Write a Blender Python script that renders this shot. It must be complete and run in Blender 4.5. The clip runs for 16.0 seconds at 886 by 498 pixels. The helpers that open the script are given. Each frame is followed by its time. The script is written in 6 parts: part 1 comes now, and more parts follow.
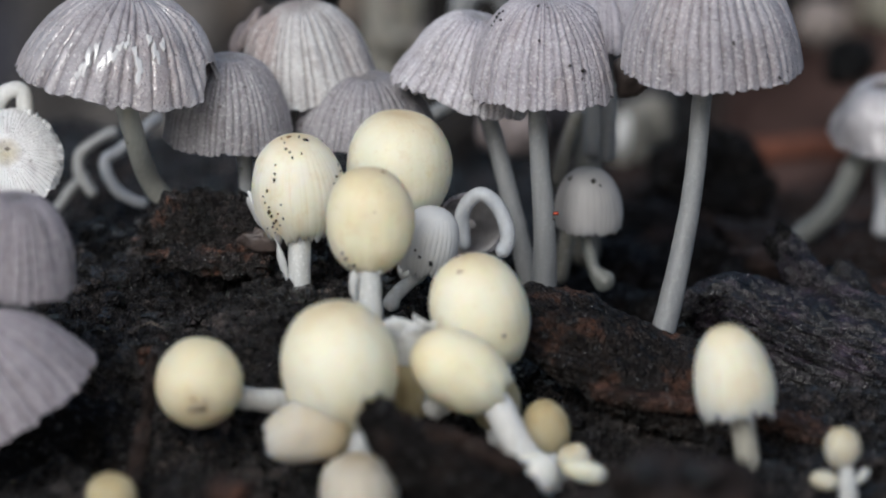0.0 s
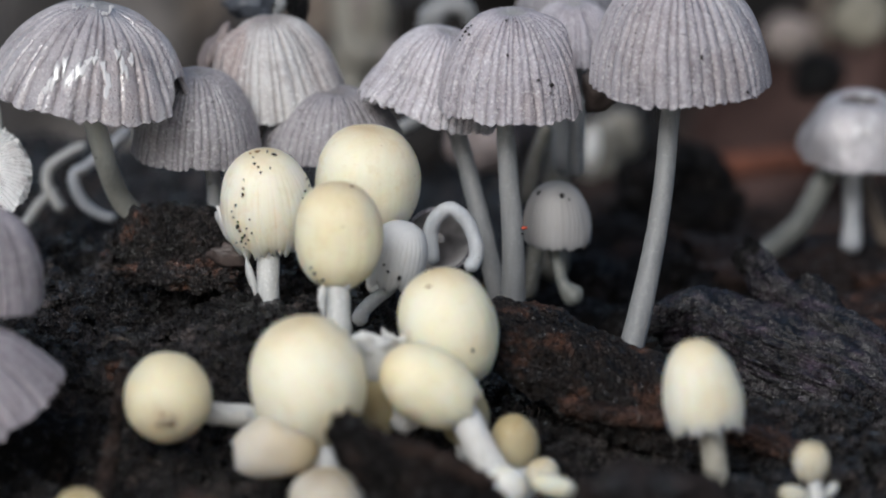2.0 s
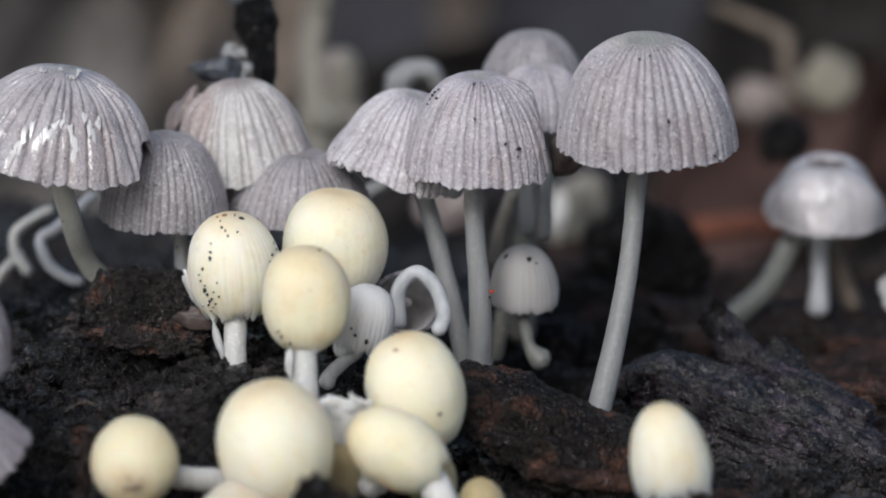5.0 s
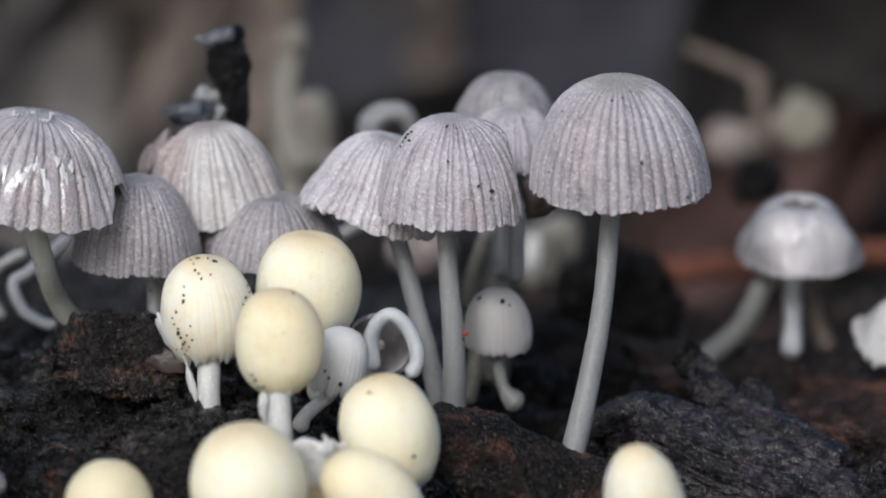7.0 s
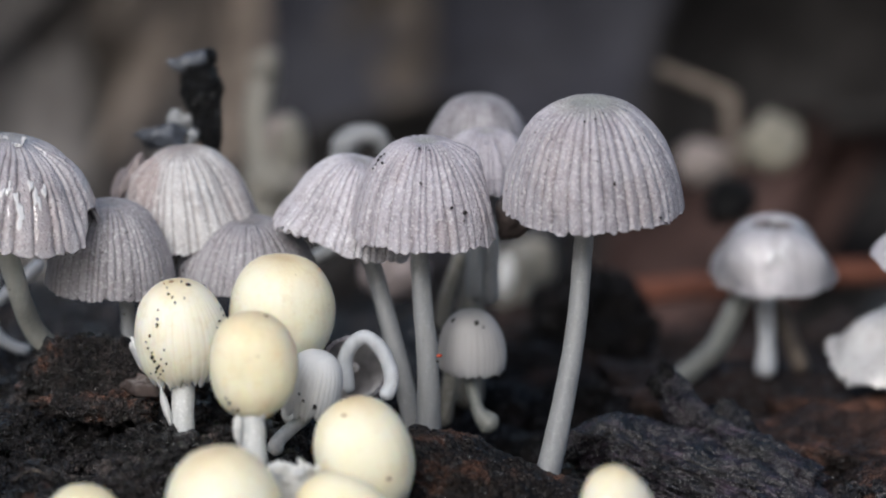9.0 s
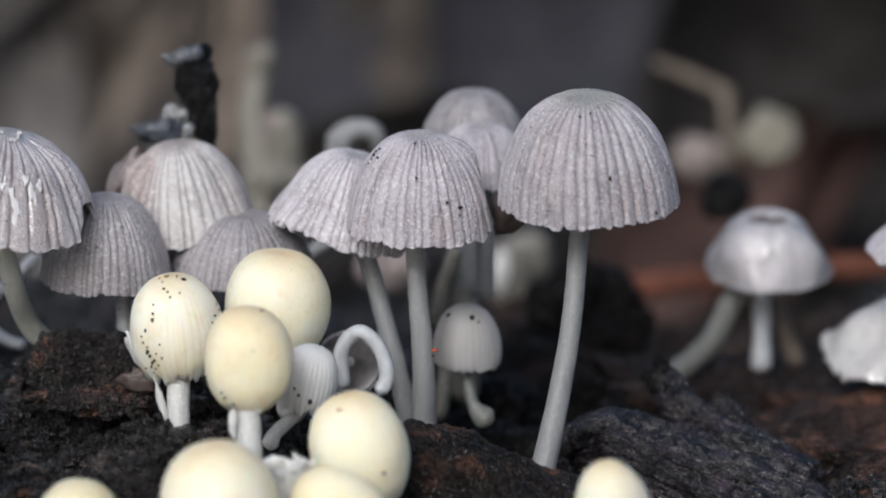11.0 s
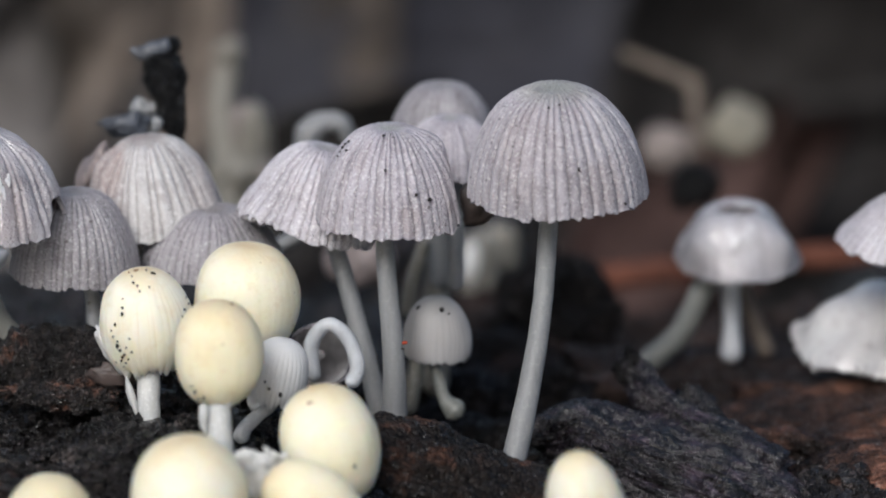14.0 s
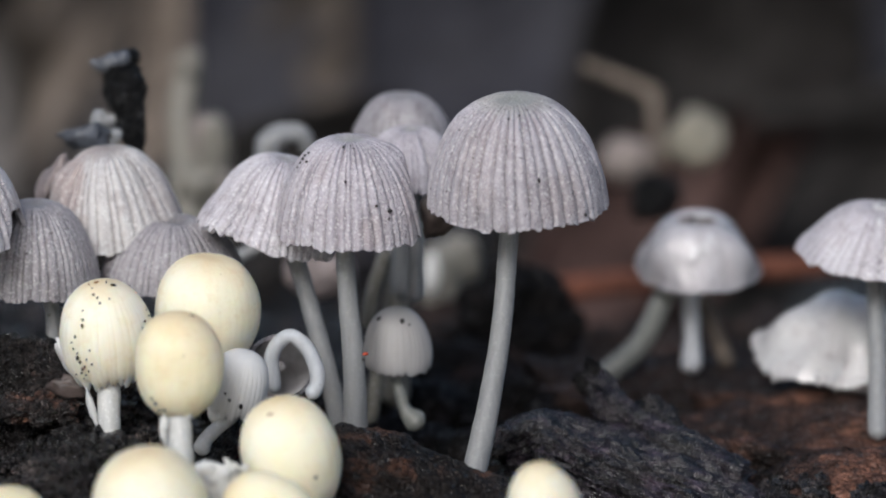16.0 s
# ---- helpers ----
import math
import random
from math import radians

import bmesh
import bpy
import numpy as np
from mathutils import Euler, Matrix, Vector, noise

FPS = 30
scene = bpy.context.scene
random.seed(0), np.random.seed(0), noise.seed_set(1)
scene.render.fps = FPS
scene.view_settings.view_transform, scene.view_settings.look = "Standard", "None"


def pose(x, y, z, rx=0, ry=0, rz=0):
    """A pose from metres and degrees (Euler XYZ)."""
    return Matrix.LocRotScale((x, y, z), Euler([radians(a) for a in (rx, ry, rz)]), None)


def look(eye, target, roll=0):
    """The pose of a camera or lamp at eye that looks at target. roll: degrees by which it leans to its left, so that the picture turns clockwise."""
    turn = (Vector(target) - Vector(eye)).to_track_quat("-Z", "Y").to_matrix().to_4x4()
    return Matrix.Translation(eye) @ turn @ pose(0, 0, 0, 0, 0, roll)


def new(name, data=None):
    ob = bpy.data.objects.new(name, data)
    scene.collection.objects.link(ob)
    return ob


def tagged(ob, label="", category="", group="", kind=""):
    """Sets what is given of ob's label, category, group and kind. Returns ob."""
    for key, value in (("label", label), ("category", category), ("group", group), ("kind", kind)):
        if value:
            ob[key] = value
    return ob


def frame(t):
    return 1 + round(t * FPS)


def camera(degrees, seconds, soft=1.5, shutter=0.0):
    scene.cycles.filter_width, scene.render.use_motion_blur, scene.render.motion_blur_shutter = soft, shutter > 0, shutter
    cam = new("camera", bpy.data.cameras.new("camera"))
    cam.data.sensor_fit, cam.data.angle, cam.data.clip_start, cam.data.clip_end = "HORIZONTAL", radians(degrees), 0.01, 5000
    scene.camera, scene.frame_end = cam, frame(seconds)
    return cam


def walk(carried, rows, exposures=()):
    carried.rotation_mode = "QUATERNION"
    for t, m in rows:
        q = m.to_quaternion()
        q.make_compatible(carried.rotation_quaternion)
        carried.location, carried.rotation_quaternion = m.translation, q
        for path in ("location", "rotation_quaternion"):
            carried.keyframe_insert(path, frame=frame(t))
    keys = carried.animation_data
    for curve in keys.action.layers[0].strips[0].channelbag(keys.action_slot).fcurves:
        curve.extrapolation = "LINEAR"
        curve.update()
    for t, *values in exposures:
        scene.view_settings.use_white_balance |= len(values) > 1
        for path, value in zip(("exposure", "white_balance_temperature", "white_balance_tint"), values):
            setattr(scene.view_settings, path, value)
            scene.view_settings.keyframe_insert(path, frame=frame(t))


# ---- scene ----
# A fairy inkcap colony on rotting wood; lengths below are in millimetres and scaled by MM.
MM = 0.001
cam = camera(13.0, 16.0, soft=2.0)
cam.data.dof.use_dof = True
cam.data.dof.focus_distance = 0.2615
cam.data.dof.aperture_fstop = 23.0
EYE = (0.0, -0.247, 0.088)
ROWS = [
    (0.0, -0.142, -18.554, 0.576),
    (0.5, -0.206, -18.516, 0.604),
    (1.0, -0.275, -18.453, 0.525),
    (1.5, -0.466, -18.416, 0.500),
    (2.0, -0.596, -18.344, 0.476),
    (2.5, -0.700, -18.253, 0.462),
    (3.0, -0.772, -18.104, 0.363),
    (3.5, -0.911, -17.966, 0.433),
    (4.0, -1.021, -17.801, 0.307),
    (6.5, -1.242, -16.896, 0.458),
    (7.0, -1.486, -16.790, 0.392),
    (7.5, -1.680, -16.696, 0.448),
    (8.0, -1.759, -16.660, 0.428),
    (8.5, -1.928, -16.575, 0.498),
    (9.0, -1.961, -16.469, 0.619),
    (11.5, -2.049, -16.558, 0.605),
    (12.0, -2.136, -16.533, 0.750),
    (12.5, -2.313, -16.474, 0.687),
    (13.0, -2.415, -16.529, 0.767),
    (13.5, -2.456, -16.629, 0.777),
    (14.0, -2.557, -16.670, 0.806),
    (14.5, -2.578, -16.670, 0.806),
    (15.0, -2.673, -16.740, 0.827),
    (15.5, -2.929, -16.653, 0.869),
    (16.0, -3.153, -16.514, 0.757),
]
walk(cam, [(t, pose(*EYE, 90 + pitch, roll, yaw)) for t, yaw, pitch, roll in ROWS], [(0.0, -0.70, 6290, 6.6), (2.0, -0.66, 6310, 7.4), (4.0, -0.57, 6330, 8.2), (6.5, -0.47, 6340, 8.6), (16.0, -0.43, 6340, 8.6)])

# ---- light: an overcast sky over a shaded forest floor ----
world = bpy.data.worlds.new("forest_sky")
scene.world = world
world.use_nodes = True
wn = world.node_tree
sky = wn.nodes.new("ShaderNodeTexSky")
sky.sky_type = "NISHITA"
sky.sun_disc = False
sky.sun_elevation = radians(42)
sky.sun_rotation = radians(201)
sky.air_density, sky.dust_density, sky.ozone_density = 1.0, 4.0, 1.0
wn.links.new(sky.outputs[0], wn.nodes["Background"].inputs[0])
wn.nodes["Background"].inputs[1].default_value = 0.14
sun = new("sun", bpy.data.lights.new("sun", "SUN"))
sun.data.energy, sun.data.angle, sun.data.color = 2.35, radians(26), (0.96, 0.98, 1.0)
sun.matrix_world = look((-0.32, -0.85, 0.82), (0, 0, 0))


# ---- noise ----
def hash3(i, j, k, seed):
    h = (i * 374761393 + j * 668265263 + k * 2147483647 + seed * 974634777) & 0xFFFFFFFF
    h = ((h ^ (h >> 13)) * 1274126177) & 0xFFFFFFFF
    h = ((h ^ (h >> 16)) * 2246822519) & 0xFFFFFFFF
    return ((h ^ (h >> 15)) & 0xFFFFFF) / float(0xFFFFFF)


def vnoise(p, scale, seed=0):
    """Smooth value noise in -1..1 at points p (n, 3), with features of 1/scale."""
    q = np.asarray(p, float) * scale + 1000.0
    f = np.floor(q).astype(np.int64)
    w = q - f
    w = w * w * (3 - 2 * w)
    out = 0
    for a in (0, 1):
        for b in (0, 1):
            for c in (0, 1):
                k = (w[:, 0] if a else 1 - w[:, 0]) * (w[:, 1] if b else 1 - w[:, 1]) * (w[:, 2] if c else 1 - w[:, 2])
                out = out + k * hash3(f[:, 0] + a, f[:, 1] + b, f[:, 2] + c, seed)
    return out * 2 - 1


def fbm(p, scale, octaves=4, seed=0, gain=0.5):
    total, amp = 0, 1.0
    for o in range(octaves):
        total = total + amp * vnoise(p, scale * 2 ** o, seed + 17 * o)
        amp *= gain
    return total


def smooth(a, b, x):
    t = np.clip((x - a) / (b - a), 0, 1)
    return t * t * (3 - 2 * t)


# ---- materials ----
def material(name):
    m = bpy.data.materials.new(name)
    m.use_nodes = True
    nt = m.node_tree
    return m, nt, nt.nodes["Principled BSDF"]


def node(nt, kind, **values):
    n = nt.nodes.new(kind)
    for k, v in values.items():
        n.inputs[k.replace("_", " ")].default_value = v
    return n


def ramp(nt, source, stops):
    r = nt.nodes.new("ShaderNodeValToRGB")
    nt.links.new(source, r.inputs[0])
    e = r.color_ramp.elements
    while len(e) < len(stops):
        e.new(0.5)
    for i, (at, c) in enumerate(stops):
        e[i].position = at
        e[i].color = (*c, 1) if not isinstance(c, float) else (c, c, c, 1)
    return r.outputs[0]


def mix(nt, kind, fac, a, b):
    n = nt.nodes.new("ShaderNodeMix")
    n.data_type, n.blend_type = "RGBA", kind
    for slot, v in ((n.inputs[0], fac), (n.inputs[6], a), (n.inputs[7], b)):
        if isinstance(v, bpy.types.NodeSocket):
            nt.links.new(v, slot)
        else:
            slot.default_value = v if isinstance(v, float) else (*v, 1)
    return n.outputs[2]


def noise_tex(nt, scale, detail=4.0, rough=0.55, stretch=(1, 1, 1), distortion=0.0):
    tc = nt.nodes.new("ShaderNodeTexCoord")
    mp = nt.nodes.new("ShaderNodeMapping")
    mp.inputs["Scale"].default_value = stretch
    nt.links.new(tc.outputs["Object"], mp.inputs[0])
    n = node(nt, "ShaderNodeTexNoise", Scale=scale, Detail=detail, Roughness=rough, Distortion=distortion)
    nt.links.new(mp.outputs[0], n.inputs["Vector"])
    return n.outputs["Fac"]


def attr(nt, name):
    a = nt.nodes.new("ShaderNodeAttribute")
    a.attribute_name = name
    return a.outputs["Fac"]


def bump(nt, bsdf, height, strength, distance):
    b = node(nt, "ShaderNodeBump", Strength=strength, Distance=distance)
    nt.links.new(height, b.inputs["Height"])
    nt.links.new(b.outputs[0], bsdf.inputs["Normal"])


def sss(bsdf, weight, radius_mm, tint=(1.0, 0.75, 0.5)):
    bsdf.inputs["Subsurface Weight"].default_value = weight
    bsdf.inputs["Subsurface Radius"].default_value = tint
    bsdf.inputs["Subsurface Scale"].default_value = radius_mm * MM


def make_grey_cap(name, ridge, furrow, disc, gloss, film=0.0, powdery=0.7, granule_glint=0.5, ripple=0.0):
    """Pleated cap skin: pale beaded ridges, dark grooves, an olive disc, pinkish brown stains, dirt specks."""
    m, nt, b = material(name)
    grain = noise_tex(nt, 5200, 3)
    blotch = noise_tex(nt, 330, 5, 0.62)
    streak = noise_tex(nt, 900, 3, 0.6)
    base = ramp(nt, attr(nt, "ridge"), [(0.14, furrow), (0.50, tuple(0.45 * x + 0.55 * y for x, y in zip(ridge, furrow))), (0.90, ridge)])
    base = mix(nt, "MIX", attr(nt, "apex"), base, disc)
    base = mix(nt, "MULTIPLY", 0.6, base, ramp(nt, blotch, [(0.32, (0.53, 0.51, 0.525)), (0.50, (0.90, 0.88, 0.9)), (0.66, (1.0, 1.0, 1.0))]))
    base = mix(nt, "MULTIPLY", 0.45, base, ramp(nt, streak, [(0.33, (0.60, 0.55, 0.56)), (0.48, (1.0, 1.0, 1.0))]))
    base = mix(nt, "MIX", attr(nt, "stain"), base, (0.37, 0.295, 0.28))
    # white flecks: powdery granules, with their sparkle put into the colour
    base = mix(nt, "SCREEN", granule_glint, base, ramp(nt, grain, [(0.53, 0.0), (0.66, 1.0)]))
    specks = noise_tex(nt, 1900, 2)
    base = mix(nt, "MULTIPLY", 0.8, base, ramp(nt, specks, [(0.25, (0.12, 0.09, 0.08)), (0.30, (1.0, 1.0, 1.0))]))
    nt.links.new(base, b.inputs["Base Color"])
    beads = nt.nodes.new("ShaderNodeTexVoronoi")
    beads.inputs["Scale"].default_value = 4200
    where = nt.nodes.new("ShaderNodeTexCoord")
    nt.links.new(where.outputs["Object"], beads.inputs["Vector"])
    bead = ramp(nt, beads.outputs["Distance"], [(0.0, 1.0), (0.55, 0.0)])
    nt.links.new(ramp(nt, grain, [(0.40, min(1.0, gloss + 0.22)), (0.62, max(0.06, gloss - 0.14))]), b.inputs["Roughness"])
    b.inputs["Specular IOR Level"].default_value = 0.5
    if film:
        # rain water standing on the skin in patches
        water = ramp(nt, noise_tex(nt, 330, 2, 0.5), [(0.60 - 0.15 * film, 0.0), (0.63 - 0.15 * film, 1.0)])
        nt.links.new(water, b.inputs["Coat Weight"])
        b.inputs["Coat Roughness"].default_value = 0.06
    sss(b, 0.35, 0.7, (1, 0.9, 0.9))
    bump(nt, b, mix(nt, "MIX", 0.5, grain, bead), powdery, 0.00017)
    if ripple:
        # the water skin follows the wrinkles of the cap
        wrinkle = node(nt, "ShaderNodeBump", Strength=ripple, Distance=0.0005)
        nt.links.new(noise_tex(nt, 420, 3, 0.6, distortion=0.6), wrinkle.inputs["Height"])
        nt.links.new(wrinkle.outputs[0], b.inputs["Coat Normal"])
    return m


def make_egg(name, flesh, crown, gloss=0.55, tan=1.0):
    """Young cream cap: powdery skin, ochre crown, faint ribs, tan bruises."""
    m, nt, b = material(name)
    blotch = noise_tex(nt, 210, 5, 0.6)
    grain = noise_tex(nt, 4200, 3)
    patchy = mix(nt, "MULTIPLY", 1.0, attr(nt, "apex"), ramp(nt, noise_tex(nt, 340, 4, 0.6), [(0.30, 0.45), (0.62, 1.0)]))
    base = mix(nt, "MIX", patchy, flesh, crown)
    base = mix(nt, "MULTIPLY", 0.5 * tan, base, ramp(nt, blotch, [(0.30, (0.80, 0.66, 0.44)), (0.45, (0.96, 0.91, 0.77)), (0.64, (1.0, 1.0, 1.0))]))
    fleck = noise_tex(nt, 900, 4, 0.65)
    base = mix(nt, "MULTIPLY", 0.22 * tan, base, ramp(nt, fleck, [(0.34, (0.78, 0.66, 0.48)), (0.46, (1.0, 1.0, 1.0))]))
    base = mix(nt, "MULTIPLY", 0.5, base, ramp(nt, attr(nt, "ridge"), [(0.0, (0.86, 0.86 - 0.10 * tan, 0.86 - 0.26 * tan)), (0.6, (1.0, 1.0, 1.0))]))
    specks = noise_tex(nt, 1500, 2)
    base = mix(nt, "MULTIPLY", 0.6, base, ramp(nt, specks, [(0.20, (0.25, 0.17, 0.10)), (0.245, (1.0, 1.0, 1.0))]))
    nt.links.new(base, b.inputs["Base Color"])
    b.inputs["Roughness"].default_value = gloss
    b.inputs["Specular IOR Level"].default_value = 0.35
    sss(b, 0.85, 2.2 if tan > 0.5 else 1.2, (1.0, 1.0 - 0.15 * tan, 1.0 - 0.4 * tan))
    bump(nt, b, grain, 0.25, 0.00006)
    return m


def make_stem(name, tone, frost=0.25, fleck=3500):
    m, nt, b = material(name)
    fibre = noise_tex(nt, 900, 4, stretch=(3, 3, 0.25))
    grain = noise_tex(nt, fleck, 3)
    base = mix(nt, "MULTIPLY", 0.8, tone, ramp(nt, fibre, [(0.3, (0.80, 0.81, 0.80)), (0.65, (1.0, 1.0, 1.0))]))
    base = mix(nt, "SCREEN", frost, base, ramp(nt, grain, [(0.55, 0.0), (0.68, 0.7)]))
    dirt = noise_tex(nt, 1300, 2)
    base = mix(nt, "MULTIPLY", 0.7, base, ramp(nt, dirt, [(0.22, (0.2, 0.16, 0.12)), (0.26, (1.0, 1.0, 1.0))]))
    nt.links.new(base, b.inputs["Base Color"])
    b.inputs["Roughness"].default_value = 0.5
    sss(b, 0.8, 1.4, (1, 0.95, 0.9))
    bump(nt, b, mix(nt, "MIX", min(0.8, frost + 0.1), fibre, grain), 0.5, 0.00014)
    return m


def grain_coord(nt):
    """Coordinates that run along a timber's grain."""
    c = nt.nodes.new("ShaderNodeCombineXYZ")
    for i, k in enumerate(("gx", "gy", "gz")):
        nt.links.new(attr(nt, k), c.inputs[i])
    return c.outputs[0]


def grain_tex(nt, coord, scale, squeeze, detail=5.0, rough=0.6):
    mp = nt.nodes.new("ShaderNodeMapping")
    mp.inputs["Scale"].default_value = (1, 1, squeeze)
    nt.links.new(coord, mp.inputs[0])
    n = node(nt, "ShaderNodeTexNoise", Scale=scale, Detail=detail, Roughness=rough, Distortion=0.3)
    nt.links.new(mp.outputs[0], n.inputs["Vector"])
    return n.outputs["Fac"]


def make_rough(name, dark, mid, light, scale, gloss, strength=0.8, squeeze=0.0, wet=0.4, depth=0.5, grit=0.35, shine=0.24, crisp=0.10, soak=0.0, groove_shade=0.0, fine=0.5):
    """Wet soil and rotten wood: dark crumbs, some rust-brown, a broken sheen. squeeze > 0: a grain along the timber."""
    m, nt, b = material(name)
    big = noise_tex(nt, scale * 0.16, 5, 0.6)
    crumb = mix(nt, "MIX", fine, noise_tex(nt, scale, 4, 0.7), noise_tex(nt, scale * 3.2, 3, 0.7))
    base = ramp(nt, big, [(0.36, dark), (0.54, mid), (0.70, light)])
    if squeeze:
        lines = grain_tex(nt, grain_coord(nt), scale * 1.6, squeeze)
        height = mix(nt, "MIX", 0.3, lines, crumb)
    else:
        height = crumb
    # crevice shade put into the colour: low spots of the bump go dark
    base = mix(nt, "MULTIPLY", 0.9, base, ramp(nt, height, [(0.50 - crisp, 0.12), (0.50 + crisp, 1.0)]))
    if groove_shade:
        # groove shade and crest highlights put into the colour
        base = mix(nt, "MULTIPLY", groove_shade, base, ramp(nt, attr(nt, "crest"), [(0.32, 0.10), (0.72, 1.0)]))
    nt.links.new(base, b.inputs["Base Color"])
    cells = nt.nodes.new("ShaderNodeTexVoronoi")
    cells.inputs["Scale"].default_value = scale * 2.4
    spread = nt.nodes.new("ShaderNodeTexCoord")
    nt.links.new(spread.outputs["Object"], cells.inputs["Vector"])
    height = mix(nt, "MIX", grit, height, ramp(nt, cells.outputs["Distance"], [(0.0, 1.0), (0.75, 0.0)]))
    damp = noise_tex(nt, scale * 1.3, 3)
    nt.links.new(ramp(nt, damp, [(0.34 + soak, gloss), (0.46 + soak, min(1.0, gloss + wet))]), b.inputs["Roughness"])
    nt.links.new(ramp(nt, damp, [(0.34 + soak, 0.8), (0.46 + soak, shine)]), b.inputs["Specular IOR Level"])
    bump(nt, b, height, strength, depth * MM)
    return m


def make_plain(name, tone, rough, scale=800, spread=0.35, stretch=(1, 1, 1), shine=0.5):
    m, nt, b = material(name)
    n = noise_tex(nt, scale, 5, 0.6, stretch)
    low = tuple(c * (1 - spread) for c in tone)
    high = tuple(min(1.0, c * (1 + spread)) for c in tone)
    nt.links.new(ramp(nt, n, [(0.3, low), (0.7, high)]), b.inputs["Base Color"])
    b.inputs["Roughness"].default_value = rough
    b.inputs["Specular IOR Level"].default_value = shine
    bump(nt, b, n, 0.4, 0.0002)
    return m


GREY = make_grey_cap("grey_cap_skin", (0.500, 0.476, 0.520), (0.285, 0.258, 0.280), (0.41, 0.41, 0.36), 0.36, granule_glint=0.38)
SILVER = make_grey_cap("silver_cap_skin", (0.455, 0.436, 0.472), (0.215, 0.192, 0.210), (0.34, 0.345, 0.295), 0.36, granule_glint=0.36)
GREY_WET = make_grey_cap("rain_wet_cap_skin", (0.485, 0.462, 0.485), (0.185, 0.160, 0.172), (0.42, 0.42, 0.40), 0.30, 0.5, powdery=0.7, granule_glint=0.3)
DUSKY = make_grey_cap("dusky_cap_skin", (0.368, 0.351, 0.368), (0.144, 0.132, 0.141), (0.25, 0.23, 0.215), 0.34, powdery=0.6, granule_glint=0.35)
# darker cap skin, with the shade on these caps mixed into its colour
MURK = make_grey_cap("shaded_cap_skin", (0.345, 0.318, 0.350), (0.165, 0.140, 0.158), (0.17, 0.155, 0.148), 0.45, granule_glint=0.25)
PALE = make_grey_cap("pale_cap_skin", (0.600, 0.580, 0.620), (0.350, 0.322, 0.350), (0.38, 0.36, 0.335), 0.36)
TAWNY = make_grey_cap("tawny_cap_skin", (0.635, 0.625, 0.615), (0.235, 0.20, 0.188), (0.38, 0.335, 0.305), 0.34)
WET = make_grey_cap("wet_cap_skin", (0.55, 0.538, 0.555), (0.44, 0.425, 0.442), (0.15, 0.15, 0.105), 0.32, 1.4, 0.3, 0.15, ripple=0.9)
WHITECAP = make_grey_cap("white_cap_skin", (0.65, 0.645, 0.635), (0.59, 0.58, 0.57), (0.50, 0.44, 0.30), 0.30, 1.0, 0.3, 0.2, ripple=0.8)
FRILL = make_grey_cap("frilled_cap_skin", (0.95, 0.95, 0.945), (0.88, 0.88, 0.885), (0.62, 0.56, 0.40), 0.35, 0.0, 0.5, 0.3)
CREAM = make_egg("cream_cap_skin", (0.925, 0.898, 0.755), (0.72, 0.575, 0.35))
TANNED = make_egg("tanned_cap_skin", (0.925, 0.880, 0.705), (0.76, 0.63, 0.41))
IVORY = make_egg("ivory_cap_skin", (0.925, 0.902, 0.800), (0.70, 0.56, 0.33))
BUTTER = make_egg("butter_cap_skin", (0.80, 0.745, 0.565), (0.60, 0.48, 0.29))
FRESH = make_egg("fresh_white_bud_skin", (0.95, 0.94, 0.90), (0.90, 0.86, 0.72), tan=0.5)
BUD = make_egg("grey_white_bud_skin", (0.62, 0.615, 0.60), (0.56, 0.44, 0.25))
DULL = make_egg("dull_cap_skin", (0.66, 0.635, 0.56), (0.52, 0.43, 0.27))
GRIMY = make_egg("grimy_cap_skin", (0.60, 0.585, 0.55), (0.36, 0.29, 0.19))
OCHRE = make_egg("ochre_cap_skin", (0.53, 0.475, 0.33), (0.40, 0.325, 0.185))
CHALK = make_egg("chalk_cap_skin", (0.70, 0.695, 0.69), (0.65, 0.645, 0.63), tan=0.12)
ASH = make_egg("ash_cap_skin", (0.455, 0.447, 0.452), (0.335, 0.335, 0.315), tan=0.2)
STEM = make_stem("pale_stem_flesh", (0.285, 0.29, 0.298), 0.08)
OLIVE = make_stem("olive_grey_stem_flesh", (0.46, 0.465, 0.43), 0.08)
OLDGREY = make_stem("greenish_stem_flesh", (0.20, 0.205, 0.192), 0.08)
DIMSTEM = make_stem("old_stem_flesh", (0.23, 0.215, 0.185))
TANSTEM = make_stem("tan_translucent_stem_flesh", (0.43, 0.41, 0.35), 0.2)
FROST = make_stem("frosted_stem_flesh", (0.62, 0.625, 0.62), 0.6, 5200)
BLUESTEM = make_stem("glassy_stem_flesh", (0.55, 0.568, 0.60), 0.1)
DIMBLUE = make_stem("dull_glassy_stem_flesh", (0.42, 0.42, 0.415), 0.1)
WHITE = make_stem("white_stem_flesh", (0.80, 0.79, 0.77))
GILL = make_plain("grey_gill", (0.24, 0.215, 0.215), 0.6)
GILL_LIGHT = make_plain("pale_gill", (0.50, 0.485, 0.49), 0.6)
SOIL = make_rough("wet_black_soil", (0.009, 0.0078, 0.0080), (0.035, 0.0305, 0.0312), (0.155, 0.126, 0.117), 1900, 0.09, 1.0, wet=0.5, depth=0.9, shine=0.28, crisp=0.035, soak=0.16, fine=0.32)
DUFF = make_rough("dark_red_brown_duff", (0.020, 0.0140, 0.0128), (0.044, 0.029, 0.0248), (0.085, 0.053, 0.043), 900, 0.5, 1.0, depth=0.6)
